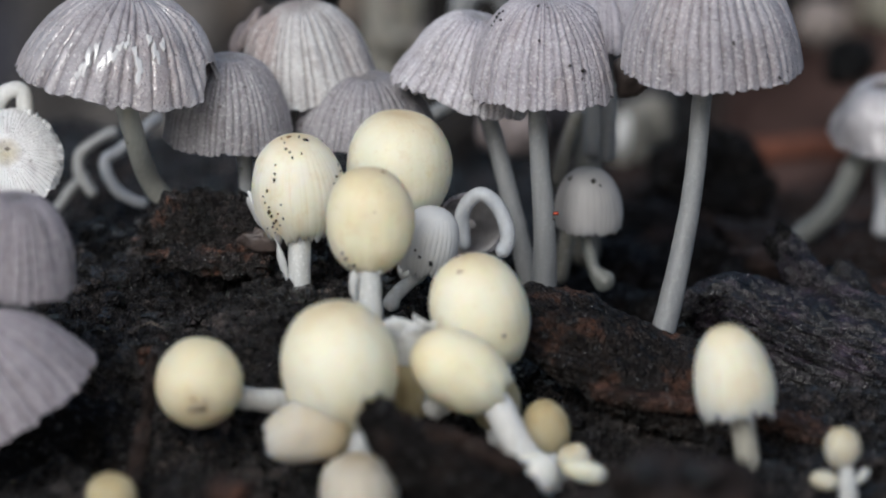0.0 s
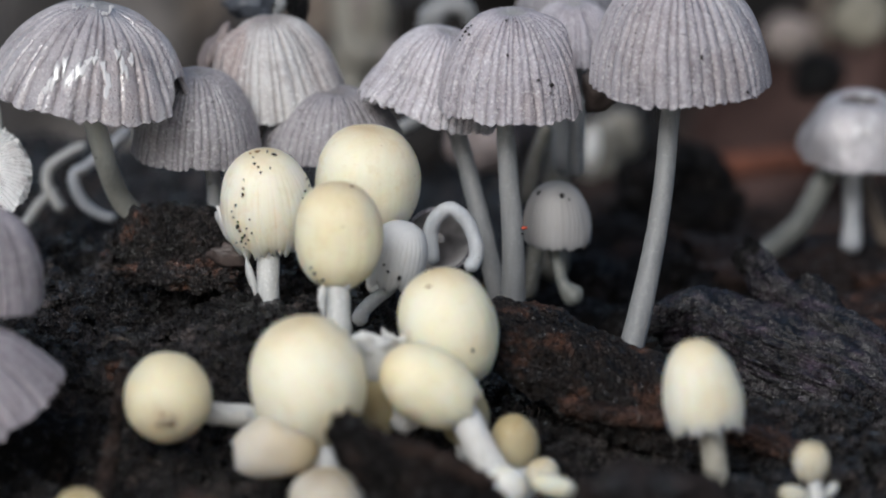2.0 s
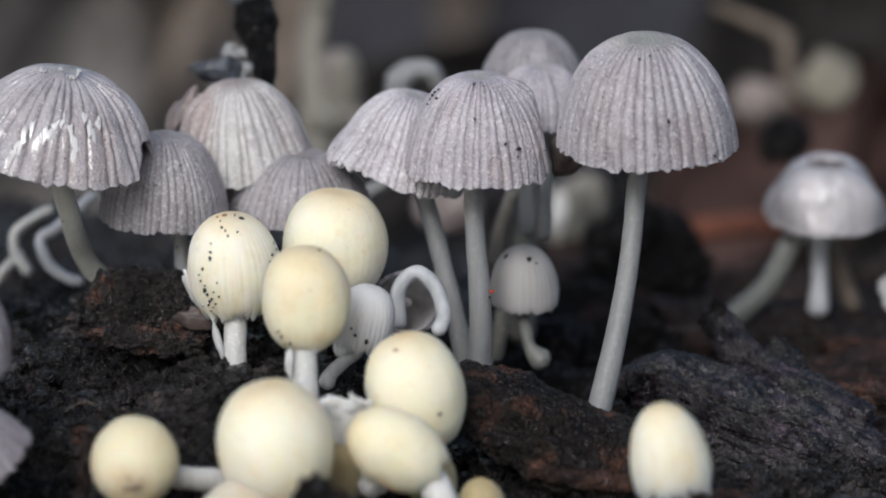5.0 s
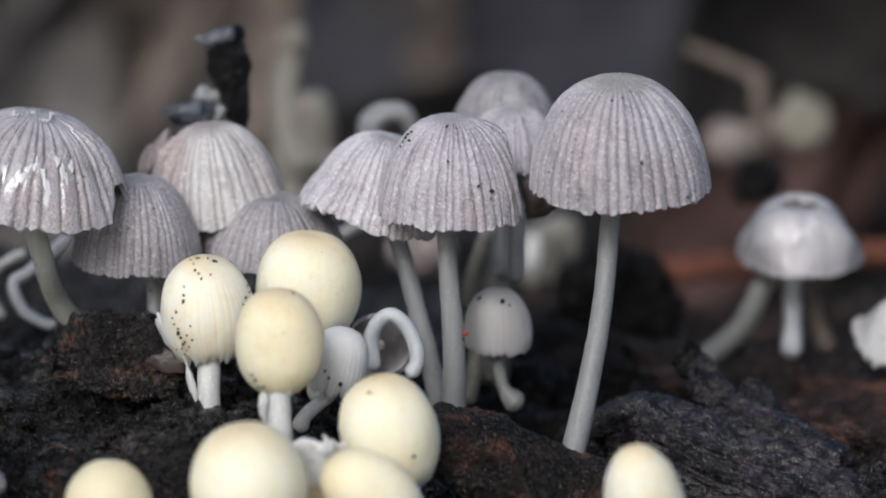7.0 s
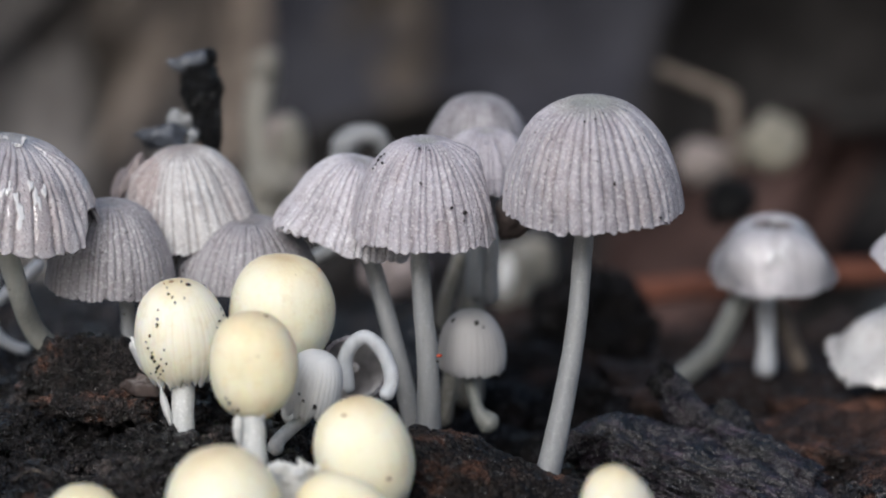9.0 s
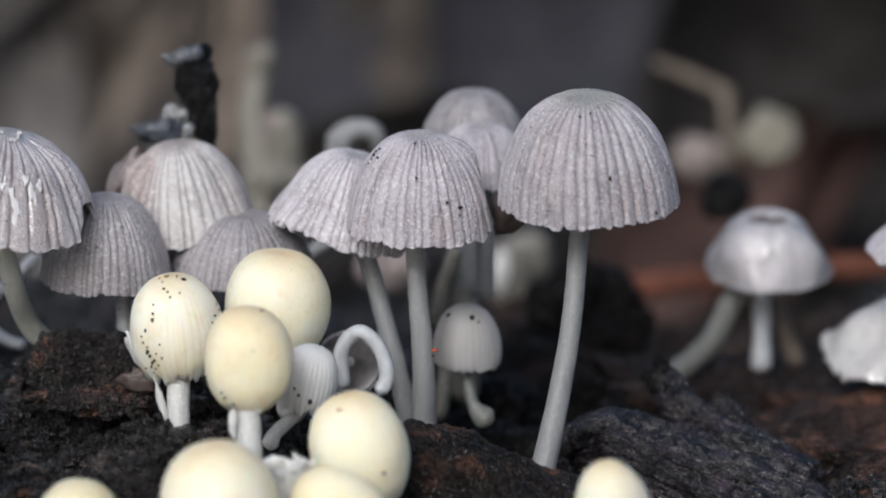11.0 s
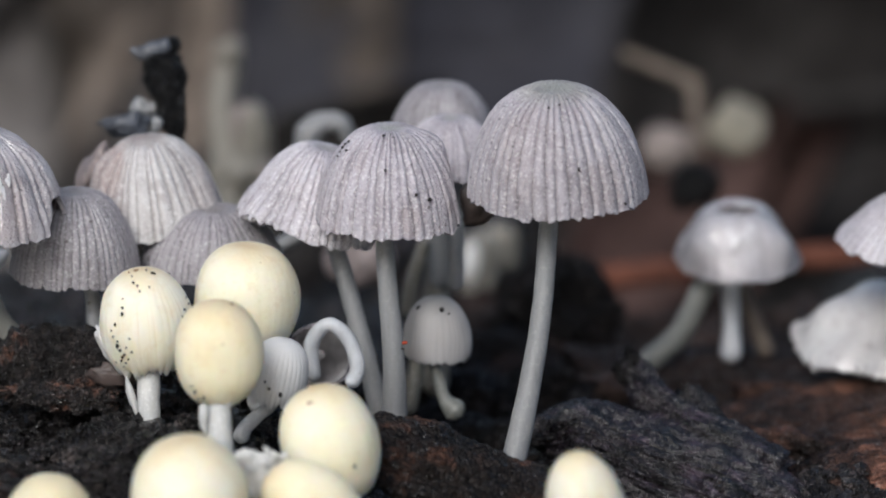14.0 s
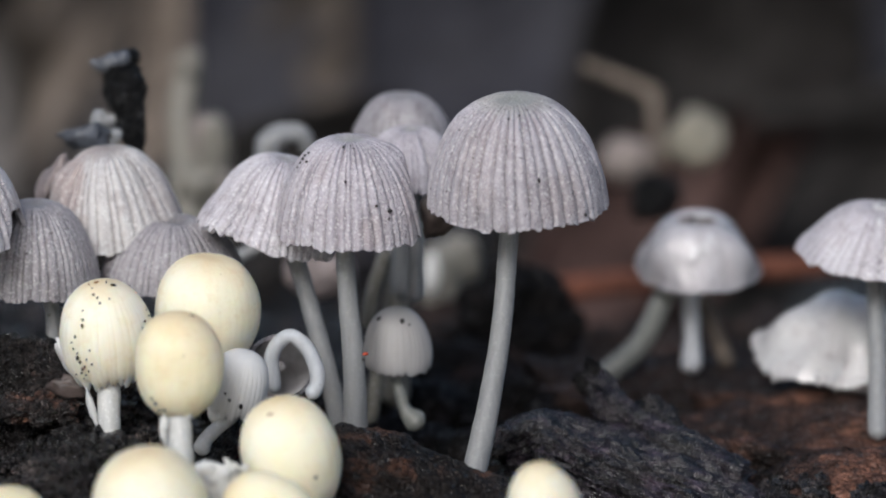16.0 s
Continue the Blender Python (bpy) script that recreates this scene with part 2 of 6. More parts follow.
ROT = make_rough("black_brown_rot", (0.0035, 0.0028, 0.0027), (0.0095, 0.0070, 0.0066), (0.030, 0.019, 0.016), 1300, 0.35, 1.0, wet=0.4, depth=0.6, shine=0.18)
CRUST = make_rough("crumbly_rotten_crust", (0.014, 0.0118, 0.0118), (0.050, 0.0405, 0.0388), (0.29, 0.131, 0.082), 1900, 0.10, 1.0, wet=0.45, depth=0.9, shine=0.3, crisp=0.035, soak=0.14, fine=0.35)
BARK = make_rough("rotten_brown_bark", (0.005, 0.004, 0.004), (0.021, 0.0145, 0.012), (0.16, 0.068, 0.039), 1500, 0.14, 1.0, 0.55, wet=0.3, depth=0.6)
RUST = make_rough("rust_brown_wood", (0.018, 0.0100, 0.0078), (0.080, 0.042, 0.031), (0.27, 0.125, 0.083), 1300, 0.22, 1.0, 0.35, depth=0.6, crisp=0.08)
CHAR = make_rough("charred_black_wood", (0.006, 0.0043, 0.0060), (0.023, 0.0163, 0.0230), (0.090, 0.064, 0.090), 2300, 0.13, 0.9, 0.14, wet=0.2, depth=0.5, grit=0.10, shine=0.7, crisp=0.08, soak=0.10, groove_shade=1.0)
# near-black wood whose colour stands in for shade
SHADEWOOD = make_rough("shade_black_wood", (0.0035, 0.0028, 0.0027), (0.0095, 0.0070, 0.0066), (0.030, 0.019, 0.016), 1500, 0.3, 1.0, 0.3, wet=0.3, depth=0.5, shine=0.2)
BLACK = make_rough("sooty_black_twig", (0.003, 0.003, 0.0033), (0.007, 0.0066, 0.007), (0.02, 0.018, 0.018), 1200, 0.14, 1.0, wet=0.3, depth=0.8, grit=0.2, shine=0.2)
# opaque white base: the sky reflected in the water is in the colour
GLINT = make_plain("water_glint", (0.68, 0.675, 0.69), 0.12, 300, 0.12, shine=1.0)
SPECK = make_plain("black_speck", (0.012, 0.008, 0.006), 0.35)
RED = make_plain("red_speck", (0.35, 0.05, 0.02), 0.4)
BROWN = make_plain("brown_spot", (0.30, 0.18, 0.09), 0.6)
SMUDGE = make_plain("grey_smudge", (0.46, 0.385, 0.27), 0.6)
PINK = make_plain("pinkish_cap_fold", (0.27, 0.225, 0.22), 0.5)
TWIG = make_plain("tan_twig", (0.165, 0.132, 0.105), 0.7, 600, 0.4)
REDWOOD = make_plain("red_brown_twig", (0.13, 0.05, 0.032), 0.6, 500, 0.5, shine=0.15)
DEADLEAF = make_plain("dead_leaf", (0.104, 0.088, 0.076), 0.7, 200, 0.75, shine=0.15)
GREYLEAF = make_plain("grey_leaf", (0.038, 0.038, 0.047), 0.6, 200, 0.6, shine=0.15)
MISTLEAF = make_plain("ash_grey_leaf", (0.144, 0.134, 0.130), 0.7, 200, 0.6, shine=0.15)
TANLEAF = make_plain("tan_brown_leaf", (0.130, 0.088, 0.055), 0.7, 200, 0.75, shine=0.15)
REDLEAF = make_plain("red_brown_leaf", (0.060, 0.036, 0.032), 0.7, 200, 0.7, shine=0.15)
DARKLEAF = make_plain("black_brown_leaf", (0.021, 0.0192, 0.0186), 0.6, 200, 0.75, shine=0.15)
SEED = make_plain("dry_seed_head", (0.27, 0.25, 0.20), 0.7, 300, 0.4)
PINKSEED = make_plain("pinkish_seed_head", (0.28, 0.235, 0.215), 0.7, 300, 0.4)
PALELEAF = make_plain("pale_leaf", (0.187, 0.156, 0.133), 0.7, 200, 0.75, shine=0.15)
FLAKE = make_plain("grey_brown_flake", (0.085, 0.065, 0.06), 0.5, 700, 0.5)
BLUEGREY = make_plain("blue_grey_scrap", (0.085, 0.092, 0.108), 0.45, 700, 0.5)


# ---- builders ----
def mesh_object(name, verts, faces, mat, parent=None, label="", origin=(0, 0, 0), attrs=None, flat=False):
    """verts in millimetres of the world; the object's own origin lies at origin (millimetres)."""
    me = bpy.data.meshes.new(name)
    v = (np.asarray(verts, float) - np.asarray(origin, float)) * MM
    me.from_pydata(v.tolist(), [], faces if isinstance(faces, list) else faces.tolist())
    for key, values in (attrs or {}).items():
        me.attributes.new(key, "FLOAT", "POINT").data.foreach_set("value", np.asarray(values, np.float32))
    if not flat:
        me.polygons.foreach_set("use_smooth", np.ones(len(me.polygons), bool))
    me.materials.append(mat)
    me.validate()
    me.update()
    ob = new(name, me)
    if parent is not None:
        ob.parent = parent
    else:
        ob.location = [c * MM for c in origin]
    if label:
        ob["label"] = label
    return ob


def thing(name, at, label, category, group=""):
    """An empty at a thing's foot (millimetres), to parent its parts."""
    ob = new(name)
    ob.location = [c * MM for c in at]
    ob.empty_display_size = 0.002
    return tagged(ob, label, category, group)


def grid_faces(rows, cols, wrap=True):
    i = np.arange(rows - 1)[:, None] * cols
    n = cols if wrap else cols - 1
    j = np.arange(n)[None, :]
    k = (j + 1) % cols
    f = np.stack([i + j, i + k, i + cols + k, i + cols + j], -1)
    return f.reshape(-1, 4)


def turned(lean, toward):
    """Rotation that leans the z axis to +x by lean and to -y by toward, in degrees."""
    return np.array((Matrix.Rotation(radians(lean), 3, "Y") @ Matrix.Rotation(radians(toward), 3, "X")))


def pleated_cap(parent, foot, rim, radius, height, lean, toward, mat, pleats=46, amp=0.20, open_angle=1.3, cone=0.0,
                seed=1, tears=(), ragged=0.25, gill_mat=None, disc=0.16, wave=0.0, box=0.9, dent=0.42, hollow=0.0, flare=0.0, lumpy=0.16, stains=(), name="cap"):
    """A ribbed bell cap with an inner side of gills. rim: the centre of its rim."""
    cols, rows = max(pleats * (12 if radius > 4 else 8), 260), 88
    th = np.linspace(0, 2 * math.pi, cols, endpoint=False)[None, :]
    s = np.linspace(0.0, 1.0, rows)[:, None] ** 0.9
    a = s * open_angle
    prof_r = (np.sin(a) / math.sin(min(open_angle, math.pi / 2))) ** box * (1 - cone) + s * cone
    flared = flare * smooth(0.72, 1.0, s)
    prof_r = prof_r + flared
    prof_z = (np.cos(a) - math.cos(open_angle)) / (1 - math.cos(open_angle)) * (1 - cone) + (1 - s) * cone
    rng = np.random.RandomState(seed)
    ring = np.stack([np.cos(th[0]) * 3, np.sin(th[0]) * 3, np.zeros(cols)], -1)
    warp = vnoise(ring, 1.6, seed) * 1.6 + vnoise(ring, 4.0, seed + 3) * 0.8
    phase = th * pleats / 2 + warp[None, :] + 0.25 * np.sin(s * 5 + rng.rand() * 6)
    wobble = vnoise(np.stack([np.cos(th) * prof_r * radius, np.sin(th) * prof_r * radius, height * prof_z + 0 * th], -1).reshape(-1, 3), 1.8, seed + 15).reshape(rows, cols)
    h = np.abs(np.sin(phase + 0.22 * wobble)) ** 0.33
    each = np.floor((th * pleats / 2 + warp[None, :]) / math.pi)
    vary = hash3(each.astype(np.int64), each.astype(np.int64) * 0, each.astype(np.int64) * 0, seed)
    start = 0.07 + 0.14 * vary ** 2
    m = smooth(start, start + 0.22, s)
    rr = radius * prof_r
    zz = height * prof_z + 0 * th
    rr = rr + 0 * th
    # outward normal of the profile
    dr, dz = np.gradient(radius * prof_r[:, 0]), np.gradient(height * prof_z[:, 0])
    ln = np.hypot(dr, dz)
    nr, nz = (-dz / ln)[:, None], (dr / ln)[:, None]
    pts = np.stack([(rr * np.cos(th)).ravel(), (rr * np.sin(th)).ravel(), zz.ravel()], -1)
    grain = (vnoise(pts, 6.5, seed + 5) * 0.8 + vnoise(pts, 2.8, seed + 6) * 0.7).reshape(rows, cols)
    lump = vnoise(pts, 0.35, seed + 7).reshape(rows, cols)
    off = amp * m * (h - 0.62) * (0.75 + 0.5 * vary) + 0.018 * grain * (0.35 + m) + lumpy * lump * np.sqrt(s)
    off = off - dent * np.exp(-((s / (hollow or max(0.19, 0.7 * disc))) ** 2)) + 0.05 * np.exp(-(((s - 0.17) / 0.06) ** 2))
    rr = rr + off * nr
    zz = zz + off * nz
    edge = smooth(0.86, 1.0, s)
    ragline = vnoise(ring, 2.2, seed + 9) * 0.6 + vnoise(ring, 6.0, seed + 10) * 0.5
    zz = zz - edge * (0.10 * amp / 0.2 * (h - 0.5) * (0.4 + 1.1 * vary) + ragged * ragline[None, :]) - wave * edge * np.sin(3 * th + seed)
    for where, width, deep in tears:
        gap = np.exp(-(((np.mod(th - radians(where) + math.pi, 2 * math.pi) - math.pi) / radians(width)) ** 4))
        cut = smooth(0.2, 1.0, s) * deep * gap
        zz = zz + cut
        rr = rr - 0.35 * cut
    x, y = rr * np.cos(th), rr * np.sin(th)
    outer = np.stack([x.ravel(), y.ravel(), zz.ravel()], -1)
    inner_z = zz - 0.28 * nz - 0.05
    inner_r = np.maximum(rr - 0.28 * nr, 0.02)
    keep = np.append(np.arange(0, rows - 1, 9), rows - 1)
    inner = np.stack([(inner_r * np.cos(th))[keep].ravel(), (inner_r * np.sin(th))[keep].ravel(), inner_z[keep].ravel()], -1)
    lip = rows - 1
    n = rows * cols
    faces = grid_faces(rows, cols)
    back = grid_faces(len(keep), cols)[:, ::-1] + n
    j = np.arange(cols)
    k = (j + 1) % cols
    rimf = np.stack([lip * cols + j, lip * cols + k, n + (len(keep) - 1) * cols + k, n + (len(keep) - 1) * cols + j], -1)[:, ::-1]
    rot = turned(lean, toward)
    verts = np.concatenate([outer, inner]) @ rot.T + np.asarray(rim)
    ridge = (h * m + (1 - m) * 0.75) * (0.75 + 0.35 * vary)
    apex = np.clip(1 - s / disc, 0, 1) ** 0.7 + 0 * th
    stain = np.zeros((rows, cols))
    cloud = fbm(pts, 0.45, 3, seed + 20).reshape(rows, cols)
    for where, width, down, tall, strong in stains:
        turn = (np.mod(th - radians(where) + math.pi, 2 * math.pi) - math.pi) / radians(width)
        stain = np.maximum(stain, strong * smooth(1.25, 0.5, np.sqrt(turn ** 2 + ((s - down) / tall) ** 2) + 0.5 * cloud))
    both = lambda q: np.concatenate([np.broadcast_to(q, (rows, cols)).ravel(), np.broadcast_to(q, (rows, cols))[keep].ravel()])
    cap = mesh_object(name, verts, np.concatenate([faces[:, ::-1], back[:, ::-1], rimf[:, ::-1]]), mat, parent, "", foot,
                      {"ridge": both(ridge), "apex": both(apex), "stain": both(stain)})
    # gills: folds hanging under the skin
    gc, gr = pleats * 4, 14
    tg = np.linspace(0, 2 * math.pi, gc, endpoint=False)[None, :]
    sg = np.linspace(0.12, 0.93, gr)[:, None]
    ag = sg * open_angle
    g_r = radius * ((np.sin(ag) / math.sin(min(open_angle, math.pi / 2))) ** box * (1 - cone) + sg * cone) * 0.93
    g_z = height * ((np.cos(ag) - math.cos(open_angle)) / (1 - math.cos(open_angle)) * (1 - cone) + (1 - sg) * cone) - 0.55
    fold = np.where(np.arange(gc)[None, :] % 2 == 0, 0.0, 1.0) * 0.16 * radius * np.sin(math.pi * np.clip(sg, 0, 1)) ** 0.6
    g_z = g_z - fold * 0.7
    g_r = np.maximum(g_r - fold * 0.5, 0.1)
    for where, width, deep in tears:
        gap = np.exp(-(((np.mod(tg - radians(where) + math.pi, 2 * math.pi) - math.pi) / radians(width)) ** 4))
        g_z = g_z + smooth(0.2, 1.0, sg) * deep * gap
        g_r = g_r - 0.5 * smooth(0.2, 1.0, sg) * deep * gap
    gv = np.stack([(g_r * np.cos(tg)).ravel(), (g_r * np.sin(tg)).ravel(), (g_z + 0 * tg).ravel()], -1) @ rot.T + np.asarray(rim)
    mesh_object("underside", gv, grid_faces(gr, gc), gill_mat or GILL, parent, "dark grey gilled underside", foot, flat=True)
    return cap


def egg_cap(parent, foot, centre, radius, length, lean, toward, mat, seed=1, ribs=30, rib=0.05, close=2.62, taper=0.0, ragged=0.2, crown=0.5, box=0.9, lumpy=0.22):
    """A closed young cap. centre: the middle of the egg; length along its axis; taper > 0 is narrower at the top."""
    cols, rows = 160, 60
    th = np.linspace(0, 2 * math.pi, cols, endpoint=False)[None, :]
    a = np.linspace(0.0, close, rows)[:, None]
    s = a / close
    rr = radius * np.sin(a) ** box * (1 - taper * np.cos(a)) + 0 * th
    zz = length / 2 * np.cos(a) + 0 * th
    pts = np.stack([(rr * np.cos(th)).ravel(), (rr * np.sin(th)).ravel(), zz.ravel()], -1)
    ring = np.stack([np.cos(th[0]) * 3, np.sin(th[0]) * 3, np.zeros(cols)], -1)
    warp = vnoise(ring, 1.5, seed) * 1.2
    h = np.abs(np.sin(th * ribs / 2 + warp[None, :] + 0.3 * np.sin(4 * s))) ** 0.6
    m = smooth(0.18, 0.55, s)
    lump = vnoise(pts, 0.25, seed + 1).reshape(rows, cols) * lumpy + vnoise(pts, 0.9, seed + 2).reshape(rows, cols) * 0.05
    off = rib * m * (h - 0.7) + lump * np.sin(np.clip(a, 0, 1.57)) + 0.012 * vnoise(pts, 7.0, seed + 3).reshape(rows, cols)
    rr = np.maximum(rr + off * np.sin(a), 0.0)
    zz = zz + off * np.cos(a)
    rag = vnoise(ring, 2.4, seed + 9) + 0.7 * vnoise(ring, 6.5, seed + 8)
    zz = zz - smooth(0.88, 1.0, s) * ragged * rag[None, :]
    # the torn lip turns in under the cap
    zi = np.stack([zz[-1] + 0.25, zz[-1] + 0.8])
    ri = np.stack([np.maximum(rr[-1] - 0.3, 0.05), np.maximum(rr[-1] - 0.5, 0.05)])
    rr, zz = np.concatenate([rr, ri]), np.concatenate([zz, zi])
    v = np.stack([(rr * np.cos(th)).ravel(), (rr * np.sin(th)).ravel(), zz.ravel()], -1) @ turned(lean, toward).T + np.asarray(centre)
    full = np.concatenate([s, [[1.0]], [[1.0]]])
    apex = np.clip(1 - full / crown, 0, 1) ** 1.3 + 0 * th
    ridge = np.concatenate([1 - (1 - h) * m * min(1.0, rib / 0.06), np.full((2, cols), 0.6)])
    return mesh_object("cap", v, grid_faces(rows + 2, cols)[:, ::-1], mat, parent, "", foot, {"apex": apex.ravel(), "ridge": ridge.ravel()})


def curve_points(pts, n):
    """A smooth line through pts (Catmull-Rom), n samples."""
    p = np.asarray(pts, float)
    p = np.concatenate([[2 * p[0] - p[1]], p, [2 * p[-1] - p[-2]]])
    u = np.linspace(0, len(p) - 3 - 1e-6, n)
    i = u.astype(int)
    f = (u - i)[:, None]
    a, b, c, d = p[i], p[i + 1], p[i + 2], p[i + 3]
    return 0.5 * (2 * b + (c - a) * f + (2 * a - 5 * b + 4 * c - d) * f ** 2 + (3 * b - a - 3 * c + d) * f ** 3)


def tube(name, parent, foot, pts, radii, mat, seed=1, rings=48, sides=22, rough=0.04, label="", squash=1.0, grooves=0.0):
    """A closed stalk or twig along pts with radii at them."""
    p = curve_points(pts, rings)
    r = np.interp(np.linspace(0, 1, rings), np.linspace(0, 1, len(radii)), radii)
    run = np.concatenate([[0], np.cumsum(np.linalg.norm(np.diff(p, axis=0), axis=1))])
    for gone, rad in ((run, r[0]), (run[-1] - run, r[-1])):
        near = np.clip(gone / rad, 0.02, 1)
        r = r * np.sqrt(1 - (1 - near) ** 2)
    tan = np.gradient(p, axis=0)
    tan /= np.linalg.norm(tan, axis=1)[:, None]
    side = np.cross(tan, (0.1, 1.0, 0.13))
    side /= np.linalg.norm(side, axis=1)[:, None]
    up = np.cross(tan, side)
    th = np.linspace(0, 2 * math.pi, sides, endpoint=False)
    d = side[:, None, :] * np.cos(th)[None, :, None] + up[:, None, :] * np.sin(th)[None, :, None] * squash
    base = p[:, None, :] + d * r[:, None, None]
    q = base.reshape(-1, 3)
    wob = (vnoise(q, 1.3, seed) * rough + vnoise(q, 4.0, seed + 1) * rough * 0.4).reshape(rings, sides)
    wob = wob + grooves * (vnoise(np.stack([np.cos(th) * 3, np.sin(th) * 3, 0 * th], -1), 2.0, seed + 2))[None, :]
    v = (base + d * wob[:, :, None]).reshape(-1, 3)
    v = np.concatenate([v, [p[0] - tan[0] * r[0] * 0.35], [p[-1] + tan[-1] * r[-1] * 0.35]])
    f = grid_faces(rings, sides).tolist()
    n = rings * sides
    f += [[n, (j + 1) % sides, j] for j in range(sides)]
    f += [[n + 1, n - sides + j, n - sides + (j + 1) % sides] for j in range(sides)]
    return mesh_object(name, v, f, mat, parent, label, foot)


def ball(seed, detail=3):
    bm = bmesh.new()
    bmesh.ops.create_icosphere(bm, subdivisions=detail, radius=1.0)
    v = np.array([w.co[:] for w in bm.verts])
    f = [[w.index for w in q.verts] for q in bm.faces]
    bm.free()
    return v, f


def lump(name, parent, at, size, mat, seed=1, rough=0.3, scale=0.9, detail=3, turn=0.0, label="", foot=None, grain=0.0):
    """An irregular clod, scrap or droplet of the given half sizes."""
    v, f = ball(seed, detail)
    n = fbm(v + seed * 3.1, scale, 4, seed)
    v = v * (1 + rough * n)[:, None] * np.asarray(size)
    if grain:
        v = v + grain * vnoise(v, 2.2, seed + 4)[:, None] * 0.5 + grain * vnoise(v, 5.0, seed + 5)[:, None] * 0.3
    v = v @ np.array(Matrix.Rotation(radians(turn), 3, "Y")).T + np.asarray(at)
    return mesh_object(name, v, f, mat, parent, label, foot if foot is not None else (at if parent is None else (0, 0, 0)))


def speck(parent, foot, at, size, mat=None, seed=1):
    return lump("speck", parent, at, size, mat or SPECK, seed, 0.5, 1.5, 2, foot=foot)


def timber(name, pts, half, thick, mat, seed=1, grain=0.35, label="", category="wood", rings=130, sides=100, rough=0.9, facing=0.0, parent=None, foot=None, crumb=0.0, ridged=0.0, pitch=0.32):
    """A broken length of wood along pts: half its width, half its thickness, grooves along the grain, torn ends."""
    p = curve_points(pts, rings)
    t = np.linspace(0, 1, rings)
    tan = np.gradient(p, axis=0)
    tan /= np.linalg.norm(tan, axis=1)[:, None]
    side = np.cross(tan, (0, 0, 1.0))
    side /= np.linalg.norm(side, axis=1)[:, None]
    up = np.cross(side, tan)
    th = np.linspace(0, 2 * math.pi, sides, endpoint=False)
    c, sn = np.cos(th), np.sin(th)
    sx, sz = np.sign(c) * np.abs(c) ** 0.7, np.sign(sn) * np.abs(sn) ** 0.7
    w = np.interp(t, np.linspace(0, 1, len(half)), half)
    k = np.interp(t, np.linspace(0, 1, len(thick)), thick)
    fa = radians(facing)
    s2 = side * math.cos(fa) + up * math.sin(fa)
    u2 = up * math.cos(fa) - side * math.sin(fa)
    d = s2[:, None, :] * (sx * 1.0)[None, :, None] * w[:, None, None] + u2[:, None, :] * sz[None, :, None] * k[:, None, None]
    base = p[:, None, :] + d
    ringp = np.stack([np.cos(th) * 4, np.sin(th) * 4, 0 * th], -1)
    long_p = np.stack([np.broadcast_to(ringp[:, 0], (rings, sides)).ravel(), np.broadcast_to(ringp[:, 1], (rings, sides)).ravel(),
                       np.repeat(t * 6.0, sides)], -1)
    g = fbm(long_p, 2.2, 3, seed).reshape(rings, sides)
    q = base.reshape(-1, 3)
    n = (fbm(q, 0.16, 4, seed + 30) * rough).reshape(rings, sides) + vnoise(q, 2.6, seed + 40).reshape(rings, sides) * 0.12 * rough
    if crumb:
        n = n + ((np.abs(vnoise(q, 0.55, seed + 60)) - 0.3) * 1.2 + vnoise(q, 1.3, seed + 61) * 0.5 + vnoise(q, 3.0, seed + 62) * 0.42).reshape(rings, sides) * crumb
    tops = np.full(rings * sides, 0.5)
    if ridged:
        # short wavy ridges, pitch apart, that run along the wood and fork into one another
        far = np.linalg.norm(np.diff(p, axis=0), axis=1).sum()
        girth = 2 * (max(half) + max(thick)) * 1.3
        loop = girth / (2 * math.pi) / pitch
        sway = vnoise(q, 0.35, seed + 70) * 0.9 + vnoise(q, 1.1, seed + 71) * 0.25
        turn = np.tile(th, rings) + sway * 1.5 / loop
        wave = np.stack([np.cos(turn) * loop, np.sin(turn) * loop, np.repeat(t * far / (pitch * 9), sides)], -1)
        crest = (1 - np.abs(vnoise(wave, 1.0, seed + 72)) * 2.2) * 0.65 + vnoise(wave, 2.1, seed + 73) * 0.35
        tops = np.clip(0.5 + 0.5 * crest, 0, 1)
        n = n + ridged * crest.reshape(rings, sides) * (0.7 + 0.5 * vnoise(q, 0.5, seed + 74).reshape(rings, sides))
    dn = d / (np.linalg.norm(d, axis=2, keepdims=True) + 1e-6)
    v = base + dn * (grain * g + n)[:, :, None]
    jag = vnoise(ringp, 1.1, seed + 50) * 2.0 + vnoise(ringp, 3.0, seed + 51)
    for end, sgn in ((0, -1), (rings - 1, 1)):
        for step in range(6):
            i = end - sgn * step
            v[i] += tan[end] * (sgn * jag * rough * (1 - step / 6) * 0.8)[:, None]
    v = v.reshape(-1, 3)
    v = np.concatenate([v, [p[0]], [p[-1]]])
    f = grid_faces(rings, sides).tolist()
    m = rings * sides
    f += [[m, (j + 1) % sides, j] for j in range(sides)]
    f += [[m + 1, m - sides + j, m - sides + (j + 1) % sides] for j in range(sides)]
    run = np.linalg.norm(np.diff(p, axis=0), axis=1).sum()
    gx = np.concatenate([np.broadcast_to(sx * np.mean(half), (rings, sides)).ravel(), [0, 0]]) * MM
    gy = np.concatenate([np.broadcast_to(sz * np.mean(thick), (rings, sides)).ravel(), [0, 0]]) * MM
    gz = np.concatenate([np.repeat(t * run, sides), [0, run]]) * MM
    ob = mesh_object(name, v, f, mat, parent, "", tuple(p[rings // 2]) if foot is None else foot, {"gx": gx, "gy": gy, "gz": gz, "crest": np.concatenate([tops, [0.5, 0.5]])})
    if parent is None:
        tagged(ob, label, category)
    return ob


